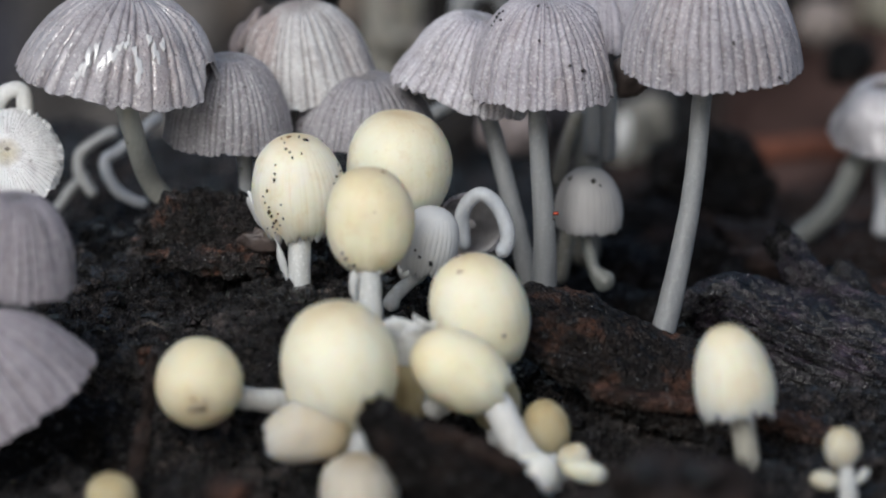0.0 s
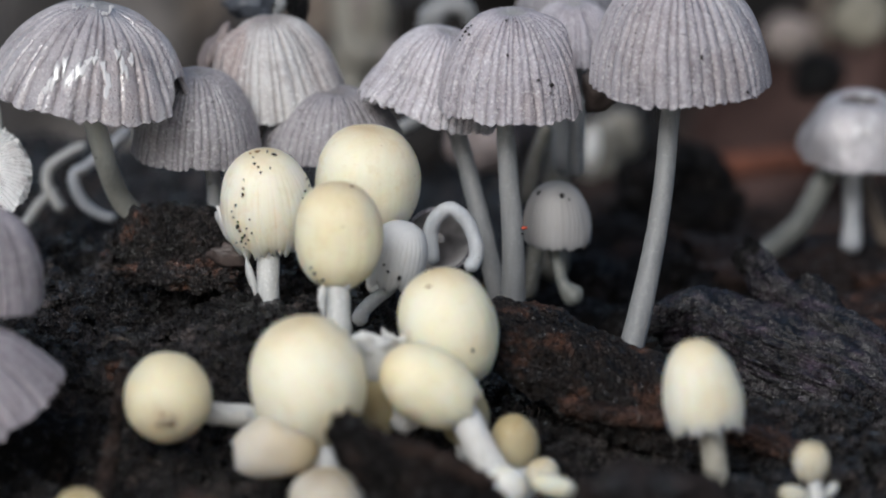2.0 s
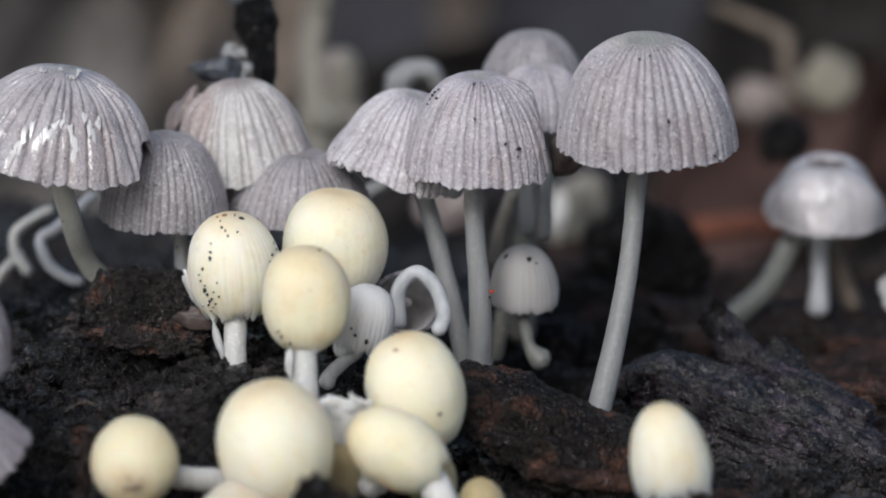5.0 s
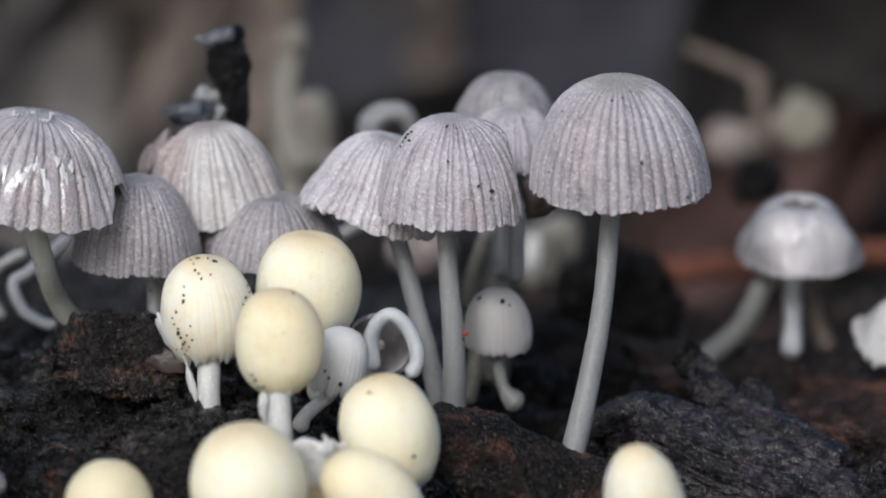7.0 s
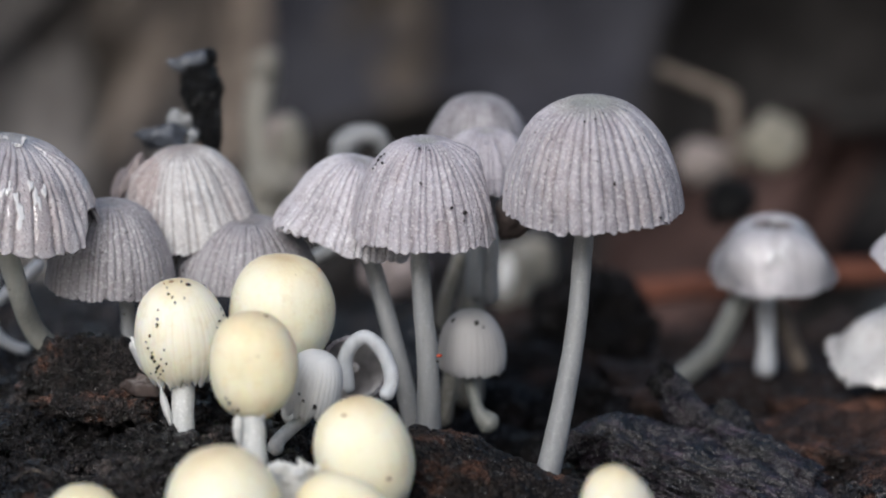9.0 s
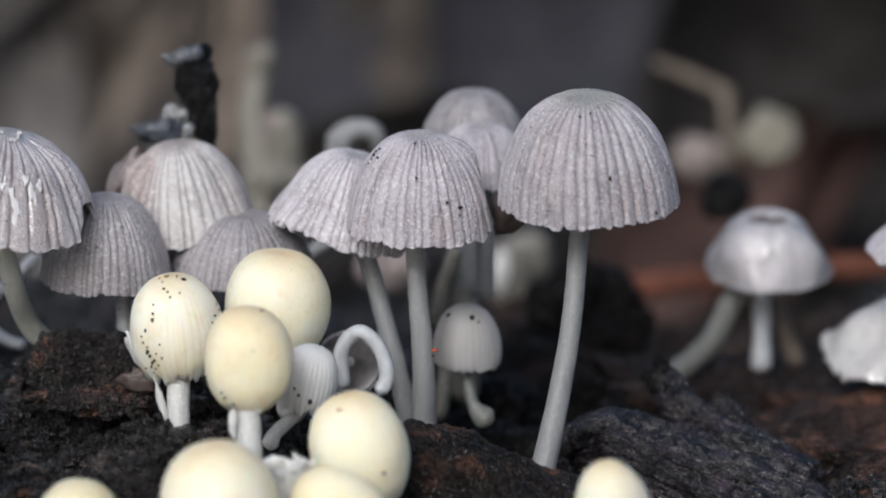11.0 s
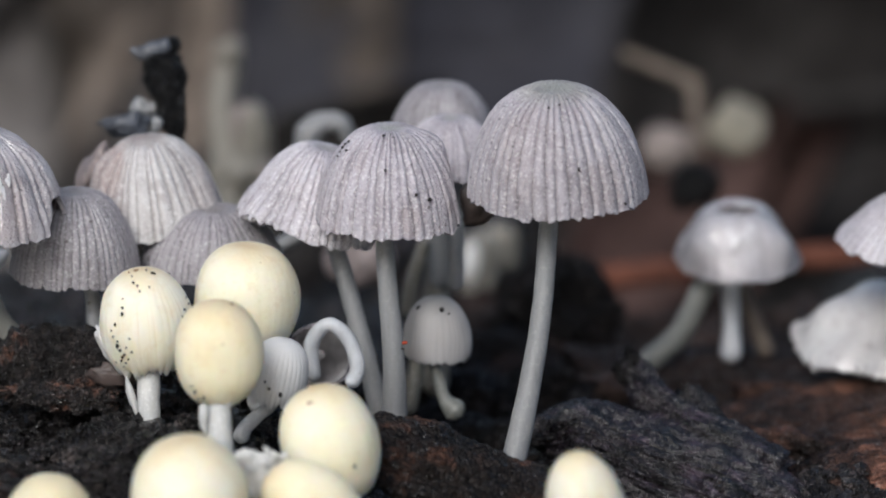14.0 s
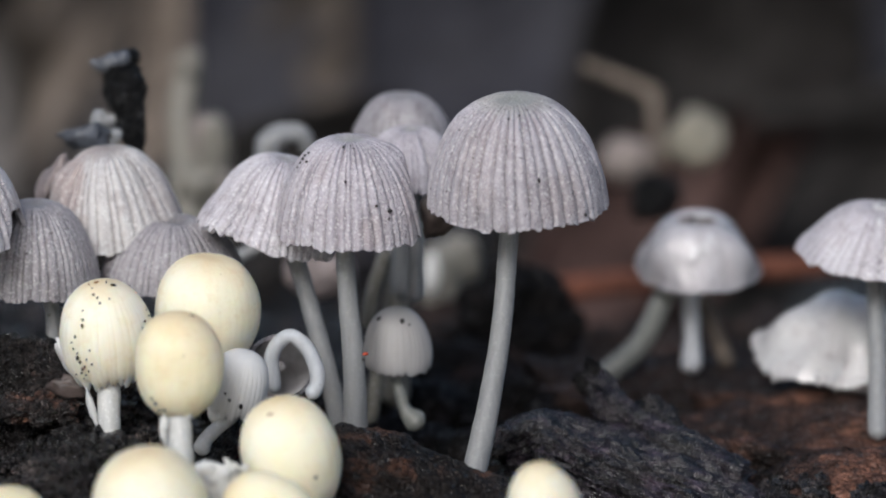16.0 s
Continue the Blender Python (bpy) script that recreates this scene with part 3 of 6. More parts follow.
def leaf(at, length, width, yaw, pitch, roll, mat, seed=1, label="", parent=None):
    """A dead leaf: a curled blade with thickness and a midrib."""
    nu, nv = 26, 14
    u = np.linspace(0, 1, nu)[:, None]
    v = np.linspace(-1, 1, nv)[None, :]
    w = np.sin(math.pi * np.clip(u, 0.02, 0.99) ** 0.8) ** 0.8 * width / 2
    x, y = length * (u - 0.5) + 0 * v, w * v
    q = np.stack([x.ravel(), y.ravel(), 0 * x.ravel()], -1)
    z = (0.25 * width * (v ** 2) * (0.6 + u) + 0.12 * length * (u - 0.5) ** 2) + (fbm(q, 3.0 / length, 3, seed) * 0.09 * width).reshape(nu, nv)
    z = z - 0.02 * width * np.exp(-((v / 0.12) ** 2))
    top = np.stack([x.ravel(), y.ravel(), z.ravel()], -1)
    low = top - np.array([0, 0, 0.3])
    m = np.array(Euler((radians(roll), radians(pitch), radians(yaw))).to_matrix())
    f = grid_faces(nu, nv, False)
    n = nu * nv
    border = [i * nv for i in range(nu)] + [n - nv + j for j in range(1, nv)] + [i * nv + nv - 1 for i in range(nu - 2, -1, -1)] + list(range(nv - 2, 0, -1))
    edge = [[border[i], border[(i + 1) % len(border)], n + border[(i + 1) % len(border)], n + border[i]] for i in range(len(border))]
    verts = np.concatenate([top, low]) @ m.T + np.asarray(at)
    ob = thing("dead_leaf", at, label, "leaf", "leaf litter")
    mesh_object("blade", verts, f.tolist() + (f[:, ::-1] + n).tolist() + edge, mat, ob, "", at)
    mid = top.reshape(nu, nv, 3)[:, nv // 2] @ m.T + np.asarray(at)
    tube("midrib", ob, at, [mid[0], mid[nu // 3], mid[2 * nu // 3], mid[-1]], [0.7, 0.6, 0.4, 0.2], mat, seed, 20, 8)
    return ob


def water_glint(parent, foot, rim, radius, height, lean, toward, open_angle, box, patches, lift=0.09, seed=1):
    """Rain water on a cap, its sky reflection painted white: each patch (angle, way down, width, height) is a smooth
    wavy blister.
    """
    rot = turned(lean, toward)
    for k, (where, down, wide, tall) in enumerate(patches):
        nu, nv = 22, 22
        e = np.linspace(0, 1, nu)[:, None]
        t = np.linspace(0, 2 * math.pi, nv, endpoint=False)[None, :]
        blob = 1 + 0.35 * np.sin(2 * t + seed + k) + 0.28 * np.sin(3 * t + 2.1 * k) + 0.18 * np.sin(5 * t + k)
        th = radians(where) + radians(wide) * e * np.cos(t) * blob
        s = np.clip(down + tall * e * np.sin(t) * blob, 0.02, 0.99)
        a = s * open_angle
        r = radius * (np.sin(a) / math.sin(min(open_angle, math.pi / 2))) ** box
        z = height * (np.cos(a) - math.cos(open_angle)) / (1 - math.cos(open_angle))
        up = np.sin(math.pi / 2 * (1 - e ** 4)) + 0 * t
        q = np.stack([(r * np.cos(th)).ravel(), (r * np.sin(th)).ravel(), z.ravel()], -1)
        off = (lift * 2 * up - lift).ravel() + 0.035 * vnoise(q, 1.1, seed + k) * up.ravel()
        n = q / np.array([radius ** 2, radius ** 2, max(height, 0.5) ** 2])
        n /= np.linalg.norm(n, axis=1)[:, None] + 1e-9
        v = (q + n * off[:, None]) @ rot.T + np.asarray(rim)
        mesh_object("water_glint", v, grid_faces(nu, nv), GLINT, parent, "wet patch with its sky glint painted white", foot)


# ---- the grey pleated caps ----
m = thing("grey_mushroom", (-18.63, 12.49, 2.55), "large grey pleated mushroom cap with wet white patches", "mushroom", "grey inkcaps")
c = pleated_cap(m, (-18.63, 12.49, 2.55), (-22.20, 8.77, 14.80), 6.95, 6.75, 9, 0, GREY_WET, pleats=38, amp=0.34, hollow=0.3, open_angle=1.35, cone=0.26, seed=3, tears=((-14, 15, 2.4),), ragged=0.28, stains=((300, 30, 0.8, 0.25, 0.35),))
tube("stem", m, (-18.63, 12.49, 2.55), [(-18.63, 12.49, 2.55), (-19.31, 11.86, 4.46), (-20.64, 10.61, 7.02), (-21.35, 7.78, 11.16), (-22.30, 8.77, 15.79), (-21.78, 8.77, 19.52)], [0.77, 0.77, 0.77, 0.73, 0.73, 0.73], OLIVE, seed=3)
water_glint(c, (-18.63, 12.49, 2.55), (-22.20, 8.77, 14.75), 6.80, 6.57, 9, 0, 1.35, 0.96, ((247, 0.84, 2.6, 0.05), (250, 0.77, 3.0, 0.08), (254, 0.68, 2.4, 0.06), (260, 0.80, 3.2, 0.10), (265, 0.70, 3.4, 0.08), (270, 0.63, 2.4, 0.04), (275, 0.59, 2.2, 0.05), (284, 0.77, 3.4, 0.08), (281, 0.66, 2.2, 0.05), (296, 0.65, 2.6, 0.07), (292, 0.56, 2.0, 0.05), (303, 0.60, 1.8, 0.05),
    *((float(a), 0.16 + 0.05 * math.sin(a * 1.7), 1.6 + 1.2 * math.sin(a * 2.9), 0.012) for a in range(212, 330, 7))), lift=0.10, seed=4)
m = thing("grey_mushroom", (-12.83, 9.17, 2.11), "dusky grey pleated bell mushroom beneath a larger cap", "mushroom", "grey inkcaps")
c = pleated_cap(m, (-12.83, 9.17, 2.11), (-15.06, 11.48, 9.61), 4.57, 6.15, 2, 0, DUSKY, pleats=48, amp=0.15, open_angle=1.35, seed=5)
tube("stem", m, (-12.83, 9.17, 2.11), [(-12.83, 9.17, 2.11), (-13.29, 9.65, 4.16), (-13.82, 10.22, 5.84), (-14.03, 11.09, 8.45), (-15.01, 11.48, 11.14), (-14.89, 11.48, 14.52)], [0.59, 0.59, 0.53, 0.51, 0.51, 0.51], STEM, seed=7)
m = thing("grey_mushroom", (-9.73, 14.52, 2.64), "pale grey pleated mushroom with a folded pinkish flank", "mushroom", "grey inkcaps")
c = pleated_cap(m, (-9.73, 14.52, 2.64), (-9.69, 17.27, 11.41), 5.0, 6.75, -4, 0, TAWNY, pleats=36, amp=0.25, open_angle=1.3, cone=0.15, seed=7, disc=0.3, tears=((200, 18, 2.0),), lumpy=0.3, stains=((200, 36, 0.55, 0.6, 0.85), (225, 45, 0.1, 0.16, 0.4), (330, 25, 0.7, 0.3, 0.3)))
tube("stem", m, (-9.73, 14.52, 2.64), [(-9.73, 14.52, 2.64), (-9.72, 15.02, 4.68), (-9.66, 16.93, 10.37), (-9.70, 17.27, 12.99), (-9.94, 17.27, 16.46)], [0.60, 0.60, 0.60, 0.60, 0.60], STEM, seed=10)
m = thing("grey_mushroom", (-5.92, 11.92, 0.86), "dusky grey pleated dome behind the cream mushrooms", "mushroom", "grey inkcaps")
c = pleated_cap(m, (-5.92, 11.92, 0.86), (-5.60, 14.43, 8.94), 5.05, 4.4, 3, 0, DUSKY, pleats=46, amp=0.2, open_angle=1.35, seed=9)
tube("stem", m, (-5.92, 11.92, 0.86), [(-5.92, 11.92, 0.86), (-5.90, 12.43, 2.98), (-5.85, 14.20, 8.24), (-5.79, 14.43, 9.98), (-5.67, 14.43, 12.27)], [0.60, 0.60, 0.56, 0.56, 0.56], STEM, seed=13)
m = thing("grey_mushroom", (5.85, 8.05, -1.25), "tilted grey pleated mushroom with a frayed rim", "mushroom", "grey inkcaps")
c = pleated_cap(m, (5.85, 8.05, -1.25), (1.29, 12.48, 12.54), 4.53, 5.77, 14, 0, PALE, pleats=46, amp=0.22, open_angle=1.3, seed=11, ragged=0.45, flare=0.13, wave=0.2, stains=((300, 40, 0.12, 0.14, 0.5),))
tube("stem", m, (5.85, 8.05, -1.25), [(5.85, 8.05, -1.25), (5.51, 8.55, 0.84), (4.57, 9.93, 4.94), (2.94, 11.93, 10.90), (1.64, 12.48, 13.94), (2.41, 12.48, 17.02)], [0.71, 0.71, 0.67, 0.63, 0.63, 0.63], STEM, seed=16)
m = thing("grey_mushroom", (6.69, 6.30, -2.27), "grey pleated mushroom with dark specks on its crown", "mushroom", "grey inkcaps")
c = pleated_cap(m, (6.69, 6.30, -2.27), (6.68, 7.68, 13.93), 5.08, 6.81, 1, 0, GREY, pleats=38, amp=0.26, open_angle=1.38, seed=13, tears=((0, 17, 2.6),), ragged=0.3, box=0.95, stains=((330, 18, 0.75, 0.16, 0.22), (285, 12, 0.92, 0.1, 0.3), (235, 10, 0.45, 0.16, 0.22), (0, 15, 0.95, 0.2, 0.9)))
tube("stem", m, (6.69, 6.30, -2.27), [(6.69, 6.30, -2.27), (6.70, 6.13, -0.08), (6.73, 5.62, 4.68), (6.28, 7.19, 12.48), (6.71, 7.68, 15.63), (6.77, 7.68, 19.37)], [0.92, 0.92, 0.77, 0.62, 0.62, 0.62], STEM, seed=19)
speck(c, (6.69, 6.30, -2.27), (7.46, 4.03, 6.21), (0.17, 0.14, 0.14), RED, seed=20)
speck(c, (6.69, 6.30, -2.27), (7.34, 3.91, 5.85), (0.10, 0.08, 0.08), seed=21)
speck(c, (6.69, 6.30, -2.27), (3.76, 7.26, 19.41), (0.12, 0.20, 0.10), seed=22)
speck(c, (6.69, 6.30, -2.27), (3.60, 7.04, 19.20), (0.12, 0.20, 0.13), seed=23)
speck(c, (6.69, 6.30, -2.27), (3.44, 6.89, 18.97), (0.12, 0.20, 0.12), seed=24)
speck(c, (6.69, 6.30, -2.27), (3.24, 6.83, 18.67), (0.10, 0.20, 0.10), seed=25)
speck(c, (6.69, 6.30, -2.27), (3.99, 7.06, 19.63), (0.10, 0.20, 0.08), seed=26)
speck(c, (6.69, 6.30, -2.27), (3.83, 6.29, 19.24), (0.10, 0.20, 0.10), seed=27)
speck(c, (6.69, 6.30, -2.27), (6.32, 5.62, 20.35), (0.10, 0.20, 0.10), seed=28)
speck(c, (6.69, 6.30, -2.27), (1.74, 12.73, 13.91), (0.10, 0.20, 0.12), seed=29)
speck(c, (6.69, 6.30, -2.27), (1.83, 12.82, 14.20), (0.08, 0.20, 0.08), seed=30)
speck(c, (6.69, 6.30, -2.27), (9.30, 3.62, 16.38), (0.17, 0.20, 0.13), seed=31)
speck(c, (6.69, 6.30, -2.27), (8.38, 3.30, 16.84), (0.10, 0.20, 0.10), seed=32)
speck(c, (6.69, 6.30, -2.27), (6.34, 3.75, 18.45), (0.08, 0.20, 0.08), seed=33)
m = thing("grey_mushroom", (14.15, -1.05, -3.25), "tall grey pleated umbrella mushroom on a slender stem", "mushroom", "grey inkcaps")
c = pleated_cap(m, (14.15, -1.05, -3.25), (17.96, 5.22, 16.24), 6.09, 7.82, -1, 2, SILVER, pleats=42, amp=0.34, open_angle=1.42, seed=15, ragged=0.3, dent=0.5, hollow=0.24, disc=0.34, box=0.95, lumpy=0.24, stains=((240, 25, 0.6, 0.3, 0.2), (300, 20, 0.85, 0.2, 0.2)))
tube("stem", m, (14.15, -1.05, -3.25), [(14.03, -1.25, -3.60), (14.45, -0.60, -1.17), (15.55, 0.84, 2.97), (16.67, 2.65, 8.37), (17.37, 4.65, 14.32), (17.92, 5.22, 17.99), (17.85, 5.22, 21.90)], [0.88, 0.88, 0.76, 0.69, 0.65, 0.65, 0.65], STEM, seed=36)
speck(c, (14.15, -1.05, -3.25), (19.02, -0.31, 19.30), (0.08, 0.20, 0.19), seed=37)
speck(c, (14.15, -1.05, -3.25), (22.18, 0.63, 16.61), (0.11, 0.20, 0.11), seed=38)
speck(c, (14.15, -1.05, -3.25), (17.21, 2.09, 22.94), (0.08, 0.20, 0.08), seed=39)
speck(c, (14.15, -1.05, -3.25), (17.91, 2.20, 23.09), (0.06, 0.20, 0.06), seed=40)
m = thing("grey_mushroom", (11.51, 9.11, -0.66), "small ash grey ribbed mushroom with two black spots", "mushroom", "grey inkcaps")
c = egg_cap(m, (11.51, 9.11, -0.66), (9.84, 10.72, 4.00), 2.38, 6.66, 2, 0, ASH, seed=45, ribs=32, rib=0.06, close=1.85, crown=0.42, box=0.85, ragged=0.15)
tube("stem", m, (11.51, 9.11, -0.66), [(11.48, 9.11, -0.98), (11.02, 9.26, -0.52), (10.26, 9.51, 0.40), (9.77, 10.24, 2.62), (9.85, 10.72, 2.52)], [0.95, 0.83, 0.47, 0.43, 0.43], OLDGREY, seed=43)
speck(c, (11.51, 9.11, -0.66), (8.74, 10.07, 6.73), (0.27, 0.22, 0.23), seed=44)
speck(c, (11.51, 9.11, -0.66), (10.22, 9.37, 6.78), (0.21, 0.20, 0.20), seed=45)
speck(c, (11.51, 9.11, -0.66), (7.79, 11.64, 5.46), (0.16, 0.20, 0.16), seed=46)
speck(c, (11.51, 9.11, -0.66), (10.71, 9.24, 6.53), (0.08, 0.20, 0.08), seed=47)
m = thing("grey_mushroom", (-27.71, -16.29, -1.39), "blurred grey pleated mushroom above another cap", "mushroom", "grey inkcaps")
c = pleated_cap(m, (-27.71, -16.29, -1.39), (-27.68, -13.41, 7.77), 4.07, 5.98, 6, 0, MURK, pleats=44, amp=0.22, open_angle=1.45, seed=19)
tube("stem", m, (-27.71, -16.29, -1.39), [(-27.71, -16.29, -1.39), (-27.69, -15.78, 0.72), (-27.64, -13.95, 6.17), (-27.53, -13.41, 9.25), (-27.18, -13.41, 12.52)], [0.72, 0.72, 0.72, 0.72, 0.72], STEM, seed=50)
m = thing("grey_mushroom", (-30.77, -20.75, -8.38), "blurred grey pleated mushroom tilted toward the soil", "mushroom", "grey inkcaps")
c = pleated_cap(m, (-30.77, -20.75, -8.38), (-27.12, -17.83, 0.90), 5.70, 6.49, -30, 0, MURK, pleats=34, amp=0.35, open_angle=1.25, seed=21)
tube("stem", m, (-30.77, -20.75, -8.38), [(-30.77, -20.75, -8.38), (-30.39, -20.25, -6.31), (-29.28, -18.78, -1.93), (-27.93, -17.83, 2.31), (-29.72, -17.83, 5.40)], [0.71, 0.71, 0.71, 0.71, 0.71], STEM, seed=53)
m = thing("grey_mushroom", (-3.85, -2.76, 1.72), "small white ribbed mushroom leaning beside cream caps", "mushroom", "grey inkcaps")
c = egg_cap(m, (-3.85, -2.76, 1.72), (-1.21, -1.39, 5.80), 2.15, 5.42, 14, -6, CHALK, seed=58, ribs=34, rib=0.1, close=2.3, crown=0.2, box=0.85)
tube("stem", m, (-3.85, -2.76, 1.72), [(-3.85, -2.76, 1.72), (-3.38, -2.42, 2.75), (-1.68, -1.97, 4.09), (-1.54, -1.53, 4.49)], [0.64, 0.49, 0.45, 0.45], FROST, seed=56)
speck(c, (-3.85, -2.76, 1.72), (-1.03, -3.54, 5.29), (0.15, 0.20, 0.15), seed=57)
speck(c, (-3.85, -2.76, 1.72), (-1.78, -3.52, 5.73), (0.09, 0.20, 0.09), seed=58)
speck(c, (-3.85, -2.76, 1.72), (-2.04, -3.37, 6.16), (0.08, 0.20, 0.08), seed=59)
# ---- the cream young caps ----
m = thing("young_mushroom", (-9.99, -1.05, -0.04), "cream ribbed young mushroom peppered with black specks", "mushroom", "cream young inkcaps")
c = egg_cap(m, (-9.99, -1.05, -0.04), (-9.95, 1.72, 8.80), 3.15, 7.74, -3, 0, IVORY, seed=65, ribs=44, rib=0.085, close=2.45, crown=0.32, ragged=0.4, lumpy=0.12)
tube("stem", m, (-9.99, -1.05, -0.04), [(-9.99, -1.05, -0.04), (-9.94, -0.54, 2.08), (-9.83, 0.55, 5.31), (-9.85, 1.72, 6.87)], [0.83, 0.83, 0.76, 0.76], FROST, seed=63)
speck(c, (-9.99, -1.05, -0.04), (-9.31, 1.04, 12.51), (0.17, 0.20, 0.12), seed=64)
speck(c, (-9.99, -1.05, -0.04), (-8.40, 3.20, 11.77), (0.17, 0.20, 0.11), seed=65)
speck(c, (-9.99, -1.05, -0.04), (-11.34, -0.71, 10.71), (0.09, 0.20, 0.09), seed=66)
speck(c, (-9.99, -1.05, -0.04), (-11.38, -0.87, 10.32), (0.11, 0.20, 0.14), seed=67)
speck(c, (-9.99, -1.05, -0.04), (-11.88, -0.74, 9.57), (0.08, 0.20, 0.12), seed=68)
speck(c, (-9.99, -1.05, -0.04), (-11.78, -0.80, 8.07), (0.09, 0.20, 0.14), seed=69)
speck(c, (-9.99, -1.05, -0.04), (-11.33, -0.93, 7.50), (0.09, 0.20, 0.09), seed=70)
speck(c, (-9.99, -1.05, -0.04), (-11.56, -0.54, 6.97), (0.08, 0.20, 0.08), seed=71)
speck(c, (-9.99, -1.05, -0.04), (-10.34, -0.08, 12.01), (0.08, 0.20, 0.08), seed=72)
speck(c, (-9.99, -1.05, -0.04), (-10.15, -0.36, 11.74), (0.08, 0.20, 0.08), seed=73)
speck(c, (-9.99, -1.05, -0.04), (-10.71, 0.82, 12.43), (0.06, 0.20, 0.06), seed=74)
speck(c, (-9.99, -1.05, -0.04), (-9.76, 1.34, 12.65), (0.06, 0.20, 0.06), seed=75)
speck(c, (-9.99, -1.05, -0.04), (-11.26, -0.67, 6.86), (0.06, 0.20, 0.06), seed=76)
speck(c, (-9.99, -1.05, -0.04), (-12.15, -0.58, 9.11), (0.06, 0.20, 0.06), seed=77)
speck(c, (-9.99, -1.05, -0.04), (-10.94, -1.30, 8.75), (0.06, 0.20, 0.06), seed=78)
speck(c, (-9.99, -1.05, -0.04), (-11.94, -0.02, 6.72), (0.06, 0.20, 0.06), seed=79)
speck(c, (-9.99, -1.05, -0.04), (-11.30, -0.40, 11.25), (0.06, 0.20, 0.06), seed=80)
speck(c, (-9.99, -1.05, -0.04), (-7.20, 1.55, 10.63), (0.08, 0.20, 0.08), seed=81)
speck(c, (-9.99, -1.05, -0.04), (-7.05, 1.35, 10.22), (0.09, 0.20, 0.09), seed=82)
speck(c, (-9.99, -1.05, -0.04), (-7.28, 0.43, 10.13), (0.08, 0.20, 0.08), seed=83)
speck(c, (-9.99, -1.05, -0.04), (-6.98, 0.96, 9.71), (0.06, 0.20, 0.06), seed=84)
speck(c, (-9.99, -1.05, -0.04), (-7.44, -0.03, 9.80), (0.06, 0.20, 0.06), seed=85)
speck(c, (-9.99, -1.05, -0.04), (-11.63, -0.83, 7.79), (0.09, 0.20, 0.09), seed=86)
speck(c, (-9.99, -1.05, -0.04), (-11.48, -0.75, 7.29), (0.09, 0.20, 0.09), seed=87)
speck(c, (-9.99, -1.05, -0.04), (-11.17, -1.15, 8.06), (0.06, 0.20, 0.06), seed=88)
speck(c, (-9.99, -1.05, -0.04), (-11.78, -0.87, 8.45), (0.06, 0.20, 0.06), seed=89)
speck(c, (-9.99, -1.05, -0.04), (-11.07, -0.94, 7.19), (0.07, 0.20, 0.07), seed=90)
speck(c, (-9.99, -1.05, -0.04), (-10.83, -1.22, 7.76), (0.06, 0.20, 0.06), seed=91)
speck(c, (-9.99, -1.05, -0.04), (-11.41, -0.35, 6.51), (0.06, 0.20, 0.06), seed=92)
speck(c, (-9.99, -1.05, -0.04), (-12.04, -0.68, 8.71), (0.06, 0.20, 0.06), seed=93)
speck(c, (-9.99, -1.05, -0.04), (-10.60, 0.22, 12.15), (0.08, 0.20, 0.08), seed=94)
speck(c, (-9.99, -1.05, -0.04), (-9.54, -0.13, 11.94), (0.06, 0.20, 0.06), seed=95)
speck(c, (-9.99, -1.05, -0.04), (-10.90, 1.32, 12.51), (0.09, 0.08, 0.08), BROWN, seed=96)
speck(c, (-9.99, -1.05, -0.04), (-10.44, 1.40, 12.64), (0.19, 0.15, 0.09), BROWN, seed=97)
m = thing("young_mushroom", (-2.50, 3.70, 1.51), "large cream young mushroom with a smooth top", "mushroom", "cream young inkcaps")
c = egg_cap(m, (-2.50, 3.70, 1.51), (-3.23, 6.05, 8.95), 3.60, 7.75, 4, 0, CREAM, seed=102, ribs=34, rib=0.028, crown=0.45, box=0.72, close=2.4)
tube("stem", m, (-2.50, 3.70, 1.51), [(-2.50, 3.70, 1.51), (-2.67, 4.20, 3.62), (-2.95, 5.06, 6.17), (-3.36, 6.05, 7.27)], [0.77, 0.77, 0.77, 0.77], FROST, seed=100)
m = thing("young_mushroom", (-4.88, -9.43, 0.11), "egg shaped cream mushroom with an ochre crown", "mushroom", "cream young inkcaps")
c = egg_cap(m, (-4.88, -9.43, 0.11), (-5.10, -6.58, 9.20), 2.94, 7.21, 3, 0, TANNED, seed=105, ribs=22, rib=0.03, close=2.75, crown=0.6, taper=-0.03, lumpy=0.3)
tube("stem", m, (-4.88, -9.43, 0.11), [(-4.88, -9.43, 0.11), (-4.95, -8.92, 2.23), (-5.13, -7.52, 6.41), (-5.20, -6.58, 7.40)], [0.88, 0.88, 0.85, 0.85], FROST, seed=103)
speck(c, (-4.88, -9.43, 0.11), (-6.52, -8.76, 7.43), (0.11, 0.20, 0.11), seed=104)
speck(c, (-4.88, -9.43, 0.11), (-5.97, -8.76, 6.96), (0.09, 0.20, 0.09), seed=105)
speck(c, (-4.88, -9.43, 0.11), (-6.30, -8.51, 6.84), (0.07, 0.20, 0.07), seed=106)
speck(c, (-4.88, -9.43, 0.11), (-6.16, -7.69, 6.09), (0.09, 0.20, 0.09), seed=107)
speck(c, (-4.88, -9.43, 0.11), (-6.74, -8.79, 7.79), (0.07, 0.20, 0.07), seed=108)
speck(c, (-4.88, -9.43, 0.11), (-4.08, -6.73, 12.62), (0.18, 0.15, 0.11), BROWN, seed=109)
m = thing("young_mushroom", (3.20, -12.84, -3.77), "tilted cream egg mushroom with a brown crown spot", "mushroom", "cream young inkcaps")
